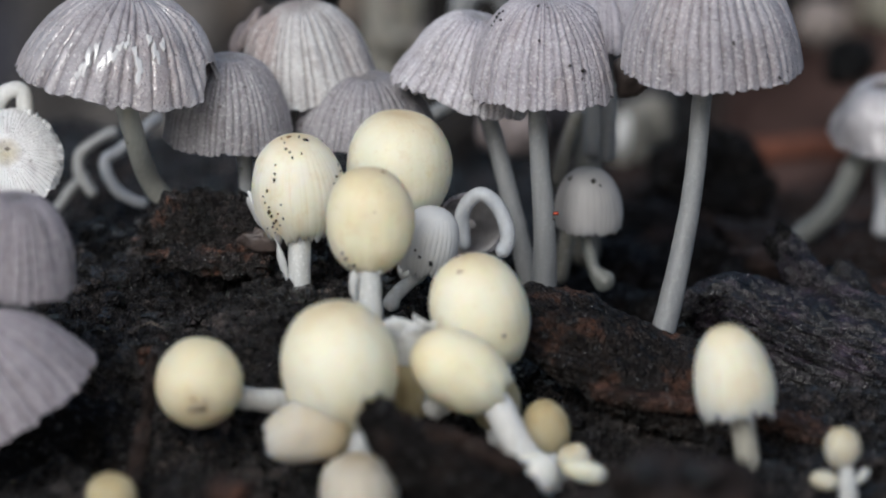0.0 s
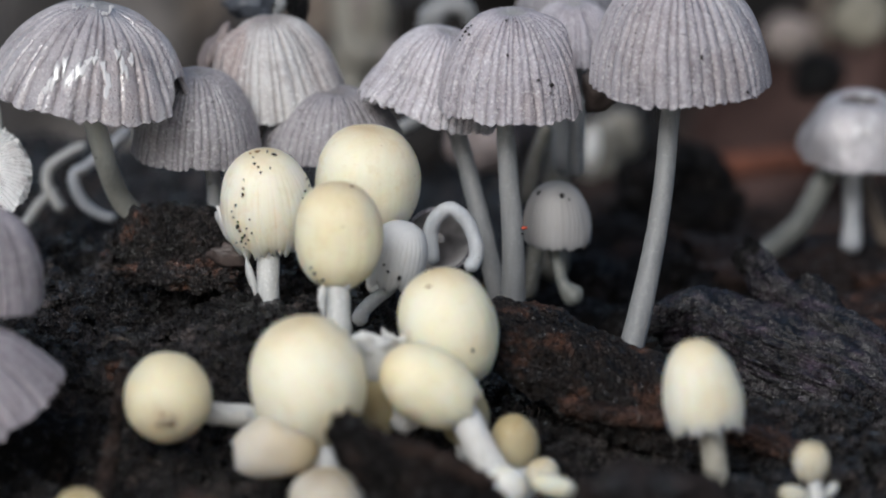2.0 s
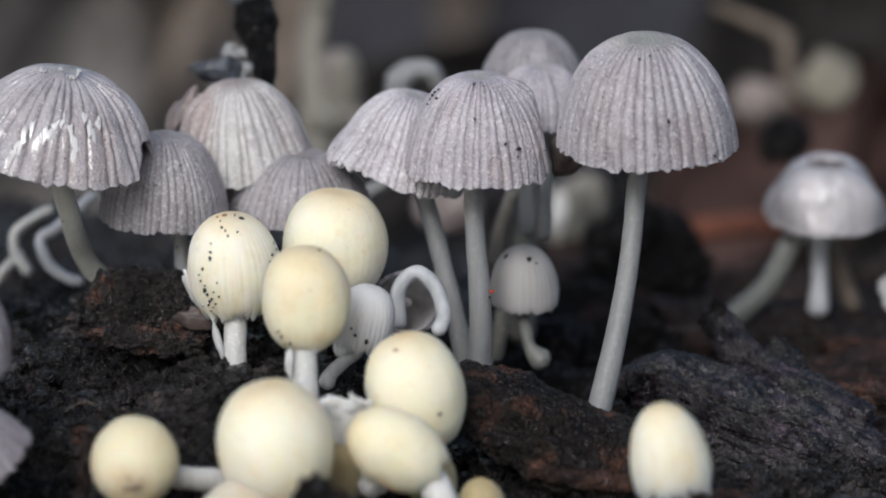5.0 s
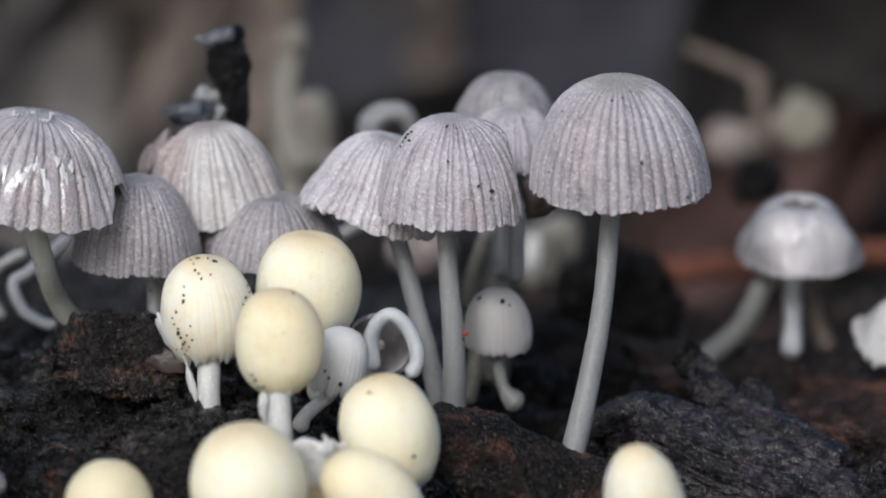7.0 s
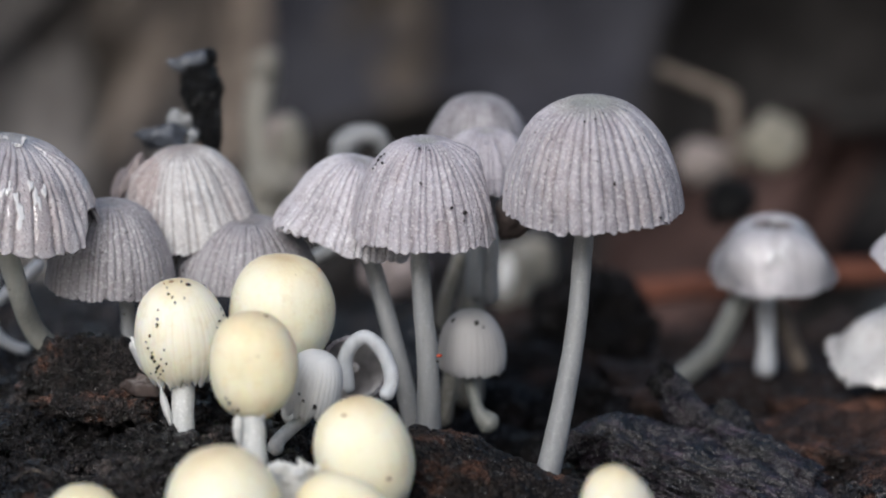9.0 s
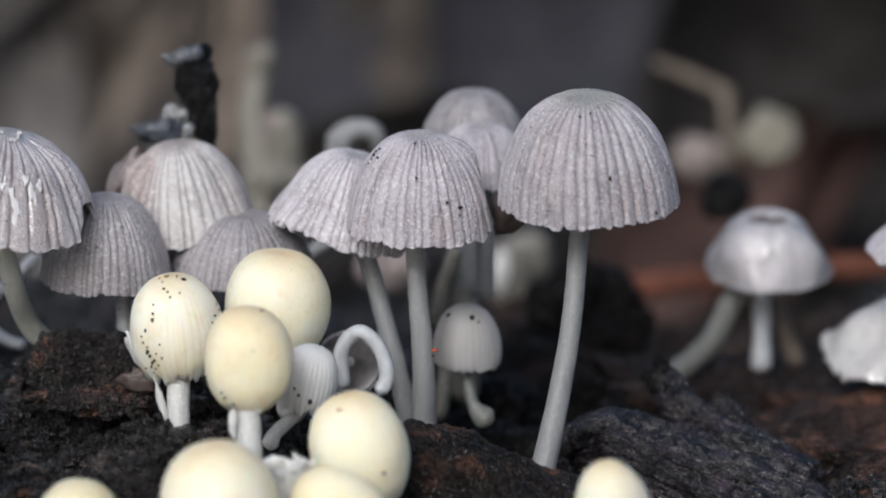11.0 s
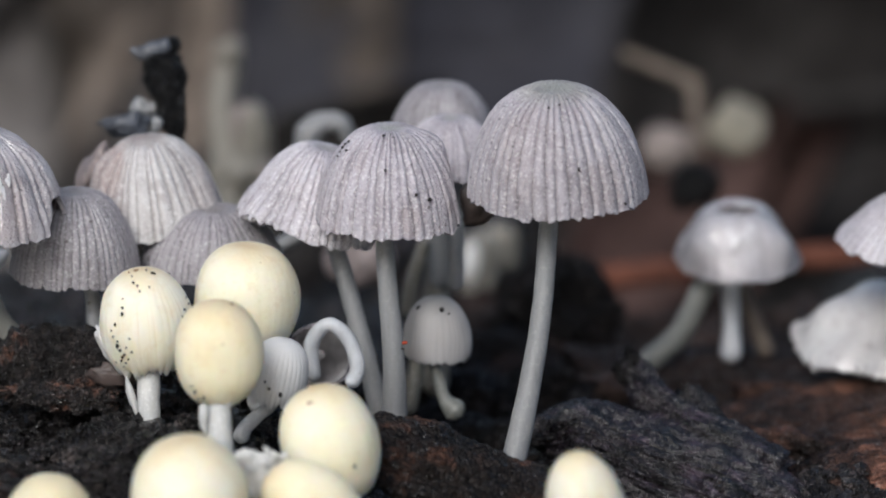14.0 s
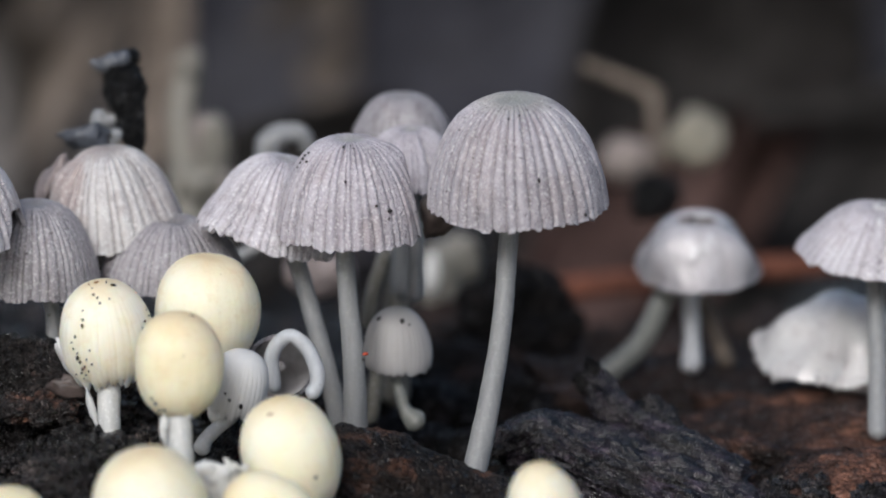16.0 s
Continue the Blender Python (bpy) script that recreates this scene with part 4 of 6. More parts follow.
c = egg_cap(m, (3.20, -12.84, -3.77), (2.18, -10.39, 4.13), 3.21, 8.10, -14, 0, CREAM, seed=114, ribs=22, rib=0.03, crown=0.4, taper=-0.05)
tube("stem", m, (3.20, -12.84, -3.77), [(3.20, -12.84, -3.77), (3.22, -12.33, -1.66), (3.25, -11.40, 1.11), (2.67, -10.39, 2.16)], [0.80, 0.80, 0.80, 0.80], FROST, seed=112)
speck(c, (3.20, -12.84, -3.77), (1.04, -11.91, 7.53), (0.36, 0.16, 0.15), BROWN, seed=113)
speck(c, (3.20, -12.84, -3.77), (3.63, -13.30, 3.67), (0.11, 0.20, 0.11), seed=114)
m = thing("young_mushroom", (-5.05, -20.71, -5.19), "plump cream mushroom among smaller young caps", "mushroom", "cream young inkcaps")
c = egg_cap(m, (-5.05, -20.71, -5.19), (-6.78, -18.07, 3.28), 3.72, 8.58, -6, 0, CREAM, seed=119, ribs=20, rib=0.02, crown=0.35, taper=-0.04)
tube("stem", m, (-5.05, -20.71, -5.19), [(-5.05, -20.71, -5.19), (-5.42, -20.22, -3.12), (-6.10, -19.31, -0.42), (-6.55, -18.07, 1.15)], [0.89, 0.89, 0.89, 0.89], FROST, seed=117)
m = thing("young_mushroom", (6.47, -18.81, -5.85), "cream egg mushroom tipped over on a thick white stem", "mushroom", "cream young inkcaps")
c = egg_cap(m, (6.47, -18.81, -5.85), (0.85, -16.26, 2.35), 2.50, 6.79, -58, 0, TANNED, seed=122, ribs=20, rib=0.02, crown=0.5)
tube("stem", m, (6.47, -18.81, -5.85), [(6.47, -18.81, -5.85), (5.62, -18.38, -3.96), (4.39, -17.75, -2.09), (3.33, -17.07, -0.04), (2.29, -16.26, 1.45)], [1.14, 1.14, 1.00, 1.00, 1.00], WHITE, seed=120)
m = thing("young_mushroom", (3.36, -14.70, -6.16), "ochre young mushroom half hidden behind another", "mushroom", "cream young inkcaps")
c = egg_cap(m, (3.36, -14.70, -6.16), (2.92, -13.10, -0.78), 1.82, 4.36, -20, 0, OCHRE, seed=125, crown=0.8)
tube("stem", m, (3.36, -14.70, -6.16), [(3.36, -14.70, -6.16), (3.18, -14.20, -4.06), (3.01, -13.73, -2.68), (3.29, -13.10, -1.81)], [0.54, 0.54, 0.54, 0.54], FROST, seed=123)
m = thing("young_mushroom", (-9.73, -12.21, -1.87), "round cream mushroom lying on its side", "mushroom", "cream young inkcaps")
c = egg_cap(m, (-9.73, -12.21, -1.87), (-15.78, -16.43, 1.89), 2.79, 5.86, 8, 108, BUTTER, seed=128, ribs=20, rib=0.02, crown=0.3)
tube("stem", m, (-9.73, -12.21, -1.87), [(-9.73, -12.21, -1.87), (-10.96, -13.10, -0.76), (-12.18, -13.99, -0.26), (-13.57, -14.82, 0.41), (-15.98, -15.04, 2.34)], [0.79, 0.79, 0.75, 0.72, 0.72], WHITE, seed=126)
speck(c, (-9.73, -12.21, -1.87), (-15.66, -19.30, 1.45), (0.62, 0.16, 0.42), SMUDGE, seed=127)
speck(c, (-9.73, -12.21, -1.87), (-16.22, -19.27, 1.15), (0.18, 0.14, 0.16), SMUDGE, seed=128)
speck(c, (-9.73, -12.21, -1.87), (-15.21, -19.34, 1.69), (0.21, 0.16, 0.16), SMUDGE, seed=129)
speck(c, (-9.73, -12.21, -1.87), (-15.89, -19.38, 1.86), (0.14, 0.11, 0.11), BROWN, seed=130)
m = thing("young_mushroom", (-11.35, -20.31, -0.60), "small pale mushroom with an ochre side", "mushroom", "cream young inkcaps")
c = egg_cap(m, (-11.35, -20.31, -0.60), (-8.73, -20.31, -0.24), 2.19, 5.30, 82, 0, BUD, seed=135, crown=1.25, ribs=26, rib=0.04, ragged=0.1, close=2.8, lumpy=0.6)
m = thing("young_mushroom", (-5.38, -25.78, -7.71), "rough whitish young mushroom low among the others", "mushroom", "cream young inkcaps")
c = egg_cap(m, (-5.38, -25.78, -7.71), (-5.55, -23.96, -2.95), 2.75, 5.23, 0, 0, GRIMY, seed=137, crown=0.3, ribs=16, rib=0.12, lumpy=0.6, ragged=0.4)
tube("stem", m, (-5.38, -25.78, -7.71), [(-5.38, -25.78, -7.71), (-5.37, -25.27, -5.59), (-5.35, -24.60, -3.61), (-5.47, -23.96, -3.00)], [0.87, 0.87, 0.87, 0.87], FROST, seed=135)
m = thing("young_mushroom", (-2.84, -13.76, -6.49), "ochre young mushroom tucked behind a plump one", "mushroom", "cream young inkcaps")
c = egg_cap(m, (-2.84, -13.76, -6.49), (-2.79, -11.97, -0.57), 1.64, 5.11, 0, 0, OCHRE, seed=140, crown=0.8)
tube("stem", m, (-2.84, -13.76, -6.49), [(-2.84, -13.76, -6.49), (-2.83, -13.25, -4.37), (-2.81, -12.67, -2.64), (-2.79, -11.97, -1.84)], [0.73, 0.73, 0.73, 0.73], FROST, seed=138)
m = thing("young_mushroom", (7.30, -17.02, -6.79), "small ochre button mushroom beside a white stem", "mushroom", "cream young inkcaps")
c = egg_cap(m, (7.30, -17.02, -6.79), (6.23, -15.55, -1.81), 1.51, 3.75, -8, 0, OCHRE, seed=143, crown=0.7)
tube("stem", m, (7.30, -17.02, -6.79), [(7.30, -17.02, -6.79), (6.93, -16.53, -4.72), (6.58, -16.07, -3.35), (6.36, -15.55, -2.74)], [0.65, 0.65, 0.61, 0.61], FROST, seed=141)
m = thing("young_mushroom", (19.10, -20.30, -3.45), "cream conical mushroom with a torn hem", "mushroom", "cream young inkcaps")
c = egg_cap(m, (19.10, -20.30, -3.45), (17.84, -19.31, 2.42), 2.50, 7.84, -9, 0, IVORY, seed=146, ribs=26, rib=0.06, close=1.98, taper=0.08, crown=0.6, ragged=0.7)
tube("stem", m, (19.10, -20.30, -3.45), [(18.90, -20.30, -3.45), (18.75, -20.20, -2.40), (18.55, -19.90, -0.60), (18.20, -19.40, 1.00)], [0.86, 0.80, 0.78, 0.78], TANSTEM, seed=144)
tagged(lump("soil_clod", None, (19.30, -20.10, -4.75), (3.0, 2.0, 1.75), SOIL, seed=341, rough=0.35, scale=1.6, detail=5, grain=0.5), "wet black soil clod round a white stem foot", "soil")
m = thing("young_mushroom", (24.78, -24.84, -4.99), "tiny cream button mushroom on a white stem", "mushroom", "cream young inkcaps")
c = egg_cap(m, (24.78, -24.84, -4.99), (24.33, -23.44, -0.20), 1.02, 2.45, 0, 0, DULL, seed=149, crown=0.7)
tube("stem", m, (24.78, -24.84, -4.99), [(24.78, -24.84, -4.99), (24.65, -24.33, -2.88), (24.53, -23.83, -1.39), (24.33, -23.44, -0.93)], [0.59, 0.59, 0.45, 0.45], FROST, seed=147)
m = thing("young_mushroom", (23.85, -24.06, -2.57), "tiny cream mushroom bud on the soil", "mushroom", "cream young inkcaps")
c = egg_cap(m, (23.85, -24.06, -2.57), (23.25, -24.06, -2.15), 0.72, 1.95, -78, 0, DULL, seed=152, close=3.0, ragged=0.0, rib=0.0, crown=0.5)
m = thing("young_mushroom", (25.08, -24.97, -2.19), "tiny white mushroom bud on the soil", "mushroom", "cream young inkcaps")
c = egg_cap(m, (25.08, -24.97, -2.19), (25.40, -24.97, -1.55), 0.42, 1.30, 38, 0, IVORY, seed=154, close=3.0, ragged=0.0, rib=0.0, crown=0.3)
m = thing("young_mushroom", (-20.73, -27.59, -6.79), "cream button mushroom with an ochre crown", "mushroom", "cream young inkcaps")
c = egg_cap(m, (-20.73, -27.59, -6.79), (-20.69, -26.16, -1.92), 1.52, 2.97, 0, 0, OCHRE, seed=156, crown=0.6)
tube("stem", m, (-20.73, -27.59, -6.79), [(-20.73, -27.59, -6.79), (-20.71, -27.08, -4.67), (-20.70, -26.53, -3.03), (-20.69, -26.16, -2.66)], [0.69, 0.69, 0.69, 0.69], FROST, seed=154)
m = thing("young_mushroom", (5.41, -21.19, -4.28), "white mushroom bud at a stem foot", "mushroom", "cream young inkcaps")
c = egg_cap(m, (5.41, -21.19, -4.28), (5.41, -21.19, -2.75), 1.45, 2.85, 0, 0, FRESH, seed=159, close=3.0, ragged=0.0, rib=0.0, crown=0.2)
m = thing("young_mushroom", (10.19, -21.96, -2.47), "yellowish white bud flat on the soil", "mushroom", "cream young inkcaps")
c = egg_cap(m, (10.19, -21.96, -2.47), (8.48, -21.96, -2.25), 0.78, 2.95, -76, 0, CREAM, seed=161, close=3.0, ragged=0.0, rib=0.0, crown=0.5)
m = thing("young_mushroom", (8.06, -17.95, -3.77), "pale mushroom bud beside small buttons", "mushroom", "cream young inkcaps")
c = egg_cap(m, (8.06, -17.95, -3.77), (7.91, -17.95, -2.95), 0.95, 1.75, -20, 0, DULL, seed=163, close=3.0, ragged=0.0, rib=0.0, crown=0.5)
# ---- curled stem and gilled scraps ----
m = thing("hooked_mushroom", (1.27, 5.14, 3.26), "white mushroom stem curled into a hook", "mushroom")
tube("stem", m, (1.27, 5.14, 3.26), [(1.27, 5.14, 3.26), (1.13, 4.99, 5.96), (2.37, 4.47, 7.53), (3.70, 4.10, 6.42), (4.18, 3.49, 4.60), (3.56, 3.10, 3.44)], [0.54, 0.52, 0.50, 0.50, 0.52, 0.54], BLUESTEM, seed=163)
m = thing("grey_mushroom", (1.90, 6.91, 2.25), "small overturned mushroom with its dark gills bared", "mushroom", "grey inkcaps")
pleated_cap(m, (1.90, 6.91, 2.25), (1.76, 7.12, 4.44), 2.3, 1.6, 12, -104, PALE, pleats=34, amp=0.08, open_angle=1.2, seed=31, gill_mat=GILL_LIGHT)
m = thing("white_mushroom", (-30.16, 9.85, 4.79), "frilled white mushroom cap with a tan centre", "mushroom")
tube("stem", m, (-30.16, 9.85, 4.79), [(-30.16, 9.85, 4.79), (-29.79, 9.67, 7.40), (-29.51, 9.15, 8.99)], [0.50, 0.46, 0.43], WHITE, seed=167)
pleated_cap(m, (-30.16, 9.85, 4.79), (-30.00, 7.23, 9.54), 3.9, 1.2, 6, 50, FRILL, pleats=70, amp=0.12, open_angle=1.0, seed=33, ragged=0.8, wave=0.2, disc=0.22)
m = thing("bare_mushroom", (-21.49, 20.00, 2.09), "pale bent mushroom stem in a tangle", "mushroom", "tangled stems")
tube("stem", m, (-21.49, 20.00, 2.09), [(-20.51, 23.00, 7.90), (-22.17, 22.57, 6.43), (-23.65, 22.14, 5.38), (-24.53, 21.71, 4.92), (-24.45, 21.29, 3.95), (-23.80, 20.86, 2.87), (-22.65, 20.43, 2.23), (-21.49, 20.00, 2.09)], [0.50, 0.48, 0.44, 0.42, 0.42, 0.42, 0.40, 0.40], BLUESTEM, seed=170)
m = thing("bare_mushroom", (-25.67, 24.00, 1.38), "pale curved mushroom stem in a tangle", "mushroom", "tangled stems")
tube("stem", m, (-25.67, 24.00, 1.38), [(-24.00, 26.00, 5.84), (-25.48, 25.60, 5.20), (-26.73, 25.20, 4.30), (-26.83, 24.80, 3.04), (-26.25, 24.40, 2.04), (-25.67, 24.00, 1.38)], [0.36, 0.38, 0.40, 0.40, 0.42, 0.46], DIMBLUE, seed=172)
m = thing("bare_mushroom", (-29.06, 23.00, -0.95), "thin pale mushroom stem lying in a tangle", "mushroom", "tangled stems")
tube("stem", m, (-29.06, 23.00, -0.95), [(-26.19, 25.00, 2.89), (-27.41, 24.33, 1.90), (-28.48, 23.67, 0.48), (-29.06, 23.00, -0.95)], [0.34, 0.36, 0.36, 0.38], DIMBLUE, seed=173)
m = thing("bare_mushroom", (-28.91, 9.90, 11.20), "pale mushroom stem arched at the edge", "mushroom", "tangled stems")
tube("stem", m, (-28.91, 9.90, 11.20), [(-28.91, 9.90, 11.20), (-29.08, 10.58, 13.23), (-30.25, 10.58, 13.24), (-31.43, 10.09, 11.77)], [0.58, 0.58, 0.58, 0.58], WHITE, seed=174)
m = thing("bare_mushroom", (10.17, 22.74, -4.05), "pale mushroom stem standing behind grey caps", "mushroom", "background stems")
tube("stem", m, (10.17, 22.74, -4.05), [(10.17, 22.74, -4.05), (10.44, 24.98, 2.63), (10.98, 26.56, 7.33)], [1.04, 0.99, 0.95], DIMSTEM, seed=176)
m = thing("bare_mushroom", (8.09, 22.68, 2.08), "thin pale mushroom stem behind grey caps", "mushroom", "background stems")
tube("stem", m, (8.09, 22.68, 2.08), [(8.09, 22.68, 2.08), (8.74, 23.60, 4.80), (9.79, 24.52, 7.52)], [0.58, 0.53, 0.49], DIMSTEM, seed=178)
m = thing("bare_mushroom", (7.89, 15.73, -2.92), "slanting pale stem behind grey caps", "mushroom", "background stems")
tube("stem", m, (7.89, 15.73, -2.92), [(7.89, 15.73, -2.92), (8.52, 16.63, -0.24), (9.37, 18.30, 4.73)], [0.61, 0.61, 0.61], DIMSTEM, seed=180)
m = thing("bare_mushroom", (-1.95, 26.13, 6.07), "pale stem leaning under a grey cap", "mushroom", "background stems")
tube("stem", m, (-1.95, 26.13, 6.07), [(-1.95, 26.13, 6.07), (0.54, 26.59, 7.42), (3.45, 26.98, 8.58)], [0.54, 0.54, 0.54], STEM, seed=182)
m = thing("bare_mushroom", (16.02, 64.00, -14.51), "blurred grey green old stem behind the caps", "mushroom", "background stems")
tube("stem", m, (16.02, 64.00, -14.51), [(16.02, 64.00, -14.51), (15.72, 64.00, -10.51), (15.47, 64.00, -6.54), (15.40, 64.00, -3.82)], [1.9, 1.8, 1.7, 1.5], DIMSTEM, seed=186)
tagged(lump("white_bud", None, (14.54, 57.35, -4.66), (0.79, 0.63, 1.85), WHITE, seed=183), "blurred white mushroom bud behind the caps", "mushroom")
tagged(lump("white_bud", None, (17.40, 69.21, -7.04), (1.68, 1.34, 2.16), DIMSTEM, seed=184), "blurred greenish white bud behind the caps", "mushroom")
tagged(lump("tan_mushroom", None, (5.13, 40.35, 1.28), (2.40, 1.92, 2.62), PINK, seed=185), "blurred tan mushroom cap behind the caps", "mushroom")
m = thing("torn_remnant", (-2.51, -12.45, 1.16), "curled white torn strips of an old mushroom", "mushroom")
tube("curled_strip", m, (-2.51, -12.45, 1.16), [(-2.44, -12.50, 0.99), (-2.42, -12.81, 2.26), (-2.08, -13.00, 3.29), (-1.61, -13.00, 3.90), (-1.21, -12.70, 3.55)], [0.7, 0.95, 0.9, 0.6, 0.3], WHITE, seed=31, rough=0.4, squash=0.4)
tube("curled_strip", m, (-2.51, -12.45, 1.16), [(-1.54, -12.91, 3.56), (-2.26, -12.74, 4.04), (-3.06, -12.79, 3.91), (-3.63, -12.93, 4.12), (-4.07, -12.85, 3.72)], [0.5, 0.55, 0.6, 0.6, 0.35], WHITE, seed=32, rough=0.4, squash=0.45)
tube("curled_strip", m, (-2.51, -12.45, 1.16), [(-3.85, -12.90, 3.88), (-3.64, -12.88, 3.34), (-3.14, -12.69, 2.95)], [0.5, 0.5, 0.25], WHITE, seed=33, rough=0.4, squash=0.45)
tube("curled_strip", m, (-2.51, -12.45, 1.16), [(-1.92, -12.80, 1.67), (-1.69, -13.02, 2.60), (-1.76, -13.00, 3.28)], [0.4, 0.5, 0.3], WHITE, seed=34, rough=0.4, squash=0.45)
torn = random.Random(5)
for k in range(13):
    u = k / 12
    lump("flap", m, (-1.05 - 3.0 * u + torn.uniform(-0.15, 0.15), -13.05 + torn.uniform(-0.35, 0.25), 4.05 + 0.35 * math.sin(7 * u) + torn.uniform(-0.25, 0.25)),
         (torn.uniform(0.18, 0.34), 0.09, torn.uniform(0.25, 0.5)), WHITE, seed=400 + k, rough=0.5, scale=1.6, detail=2, turn=torn.uniform(-40, 40), foot=(-2.51, -12.45, 1.16))
for k in range(7):
    lump("flap", m, (-1.45 + torn.uniform(-0.3, 0.3), -13.1 + torn.uniform(-0.2, 0.2), 1.3 + 0.36 * k), (torn.uniform(0.15, 0.3), 0.09, torn.uniform(0.22, 0.4)), WHITE, seed=420 + k, rough=0.5, scale=1.6, detail=2, turn=torn.uniform(-50, 50), foot=(-2.51, -12.45, 1.16))
# ---- behind and to the side ----
m = thing("grey_mushroom", (11.45, 15.81, 6.11), "grey pleated dome half hidden behind other caps", "mushroom", "grey inkcaps")
c = pleated_cap(m, (11.45, 15.81, 6.11), (11.39, 18.39, 14.39), 3.50, 4.04, 0, 0, GREY, pleats=46, amp=0.2, open_angle=1.35, seed=41)
tube("stem", m, (11.45, 15.81, 6.11), [(11.45, 15.81, 6.11), (11.50, 16.31, 8.23), (11.67, 18.10, 13.54), (11.39, 18.39, 15.40), (11.39, 18.39, 17.62)], [0.60, 0.60, 0.60, 0.60, 0.60], STEM, seed=194)
m = thing("grey_mushroom", (10.75, 21.31, 4.55), "blurred mauve grey dome rising behind grey caps", "mushroom", "grey inkcaps")
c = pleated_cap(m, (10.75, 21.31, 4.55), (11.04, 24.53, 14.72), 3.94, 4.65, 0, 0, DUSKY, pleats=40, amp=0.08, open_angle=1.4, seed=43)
tube("stem", m, (10.75, 21.31, 4.55), [(10.75, 21.31, 4.55), (10.80, 21.80, 6.59), (11.03, 24.27, 13.96), (11.04, 24.53, 15.88), (11.04, 24.53, 18.44)], [0.81, 0.81, 0.81, 0.81, 0.81], STEM, seed=197)
m = thing("grey_mushroom", (25.26, 29.66, -6.05), "glossy wet grey mushroom standing on brown wood", "mushroom", "grey inkcaps")
c = pleated_cap(m, (25.26, 29.66, -6.05), (33.39, 32.35, 2.52), 4.82, 5.04, 0, 0, WET, pleats=26, amp=0.012, open_angle=1.4, seed=45, dent=1.7, disc=0.16, lumpy=0.9)
tube("stem", m, (25.26, 29.66, -6.05), [(25.26, 29.66, -6.05), (26.46, 30.00, -4.44), (29.09, 30.75, -2.21), (31.05, 31.89, 1.16), (33.39, 32.35, 3.78), (33.39, 32.35, 6.55)], [0.93, 0.93, 0.89, 0.85, 0.85, 0.85], OLDGREY, seed=200)
water_glint(c, (25.26, 29.66, -6.05), (33.39, 32.35, 2.52), 4.86, 5.0, 0, 0, 1.4, 0.9, ((252, 0.50, 7, 0.05), (262, 0.60, 6, 0.07), (275, 0.56, 7, 0.06), (284, 0.47, 6, 0.05), (300, 0.13, 24, 0.03)), lift=0.12, seed=9)
m = thing("bare_mushroom", (32.85, 30.92, -4.86), "straight white stem with a bulbous foot", "mushroom")
tube("stem", m, (32.85, 30.92, -4.86), [(32.85, 30.92, -4.86), (33.02, 31.74, -2.43), (32.99, 33.10, 1.63)], [0.94, 0.64, 0.72], BLUESTEM, seed=202)
m = thing("bare_mushroom", (36.15, 33.88, -5.48), "slanting tan stem under a glossy cap", "mushroom")
tube("stem", m, (36.15, 33.88, -5.48), [(36.15, 33.88, -5.48), (35.03, 34.86, -2.58), (33.96, 35.83, 0.32)], [0.73, 0.65, 0.60], TWIG, seed=204)
m = thing("grey_mushroom", (42.59, 24.31, -8.60), "white ragged mushroom cap resting on brown wood", "mushroom", "grey inkcaps")
c = pleated_cap(m, (42.59, 24.31, -8.60), (42.59, 24.31, -2.60), 5.71, 6.01, 10, 0, WHITECAP, pleats=24, amp=0.02, open_angle=1.25, cone=0.2, seed=47, ragged=0.8, wave=0.4, lumpy=1.0, dent=0.1, disc=0.05)
m = thing("grey_mushroom", (43.50, 8.90, -2.85), "grey pleated mushroom on a thin stem by brown wood", "mushroom", "grey inkcaps")
c = pleated_cap(m, (43.50, 8.90, -2.85), (44.45, 17.24, 7.88), 5.42, 4.45, 8, 0, PALE, pleats=40, amp=0.17, open_angle=1.3, cone=0.25, flare=0.06, seed=49)
tube("stem", m, (43.50, 8.90, -2.85), [(43.50, 8.90, -2.85), (43.62, 9.90, -1.60), (44.05, 13.00, 2.00), (44.38, 16.87, 6.66), (44.46, 17.24, 8.86), (44.46, 17.24, 11.31)], [0.72, 0.72, 0.66, 0.64, 0.64, 0.64], STEM, seed=209)
water_glint(c, (43.50, 8.90, -2.85), (44.45, 17.24, 7.88), 5.38, 4.32, 8, 0, 1.3, 0.98, ((262, 0.17, 14, 0.03), (300, 0.15, 16, 0.03), (230, 0.16, 14, 0.03), (275, 0.45, 5, 0.05), (255, 0.4, 4, 0.05),), seed=210)
m = thing("bent_twig", (37.12, 92.81, -5.94), "blurred tan bent twig with dry seed heads", "twig")
tube("stalk", m, (37.12, 92.81, -5.94), [(37.12, 92.81, -5.94), (36.96, 94.78, -0.07), (36.32, 95.11, 0.92), (30.46, 95.95, 3.42)], [0.70, 0.62, 0.62, 0.50], TWIG)
lump("seed_head", m, (34.21, 93.09, -5.08), (2.56, 2.05, 2.25), PINKSEED, seed=213, foot=(37.12, 92.81, -5.94))
lump("seed_head", m, (40.80, 95.59, -3.96), (2.57, 2.06, 2.57), SEED, seed=214, foot=(37.12, 92.81, -5.94))
m = thing("brown_clod", (22.33, 45.69, -7.99), "dark red brown clod of rotten wood", "wood")
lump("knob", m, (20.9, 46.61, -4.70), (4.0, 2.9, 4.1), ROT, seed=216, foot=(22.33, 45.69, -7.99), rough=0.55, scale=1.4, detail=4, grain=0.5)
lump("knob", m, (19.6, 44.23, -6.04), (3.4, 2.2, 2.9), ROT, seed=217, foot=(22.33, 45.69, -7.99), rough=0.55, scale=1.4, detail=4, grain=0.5)
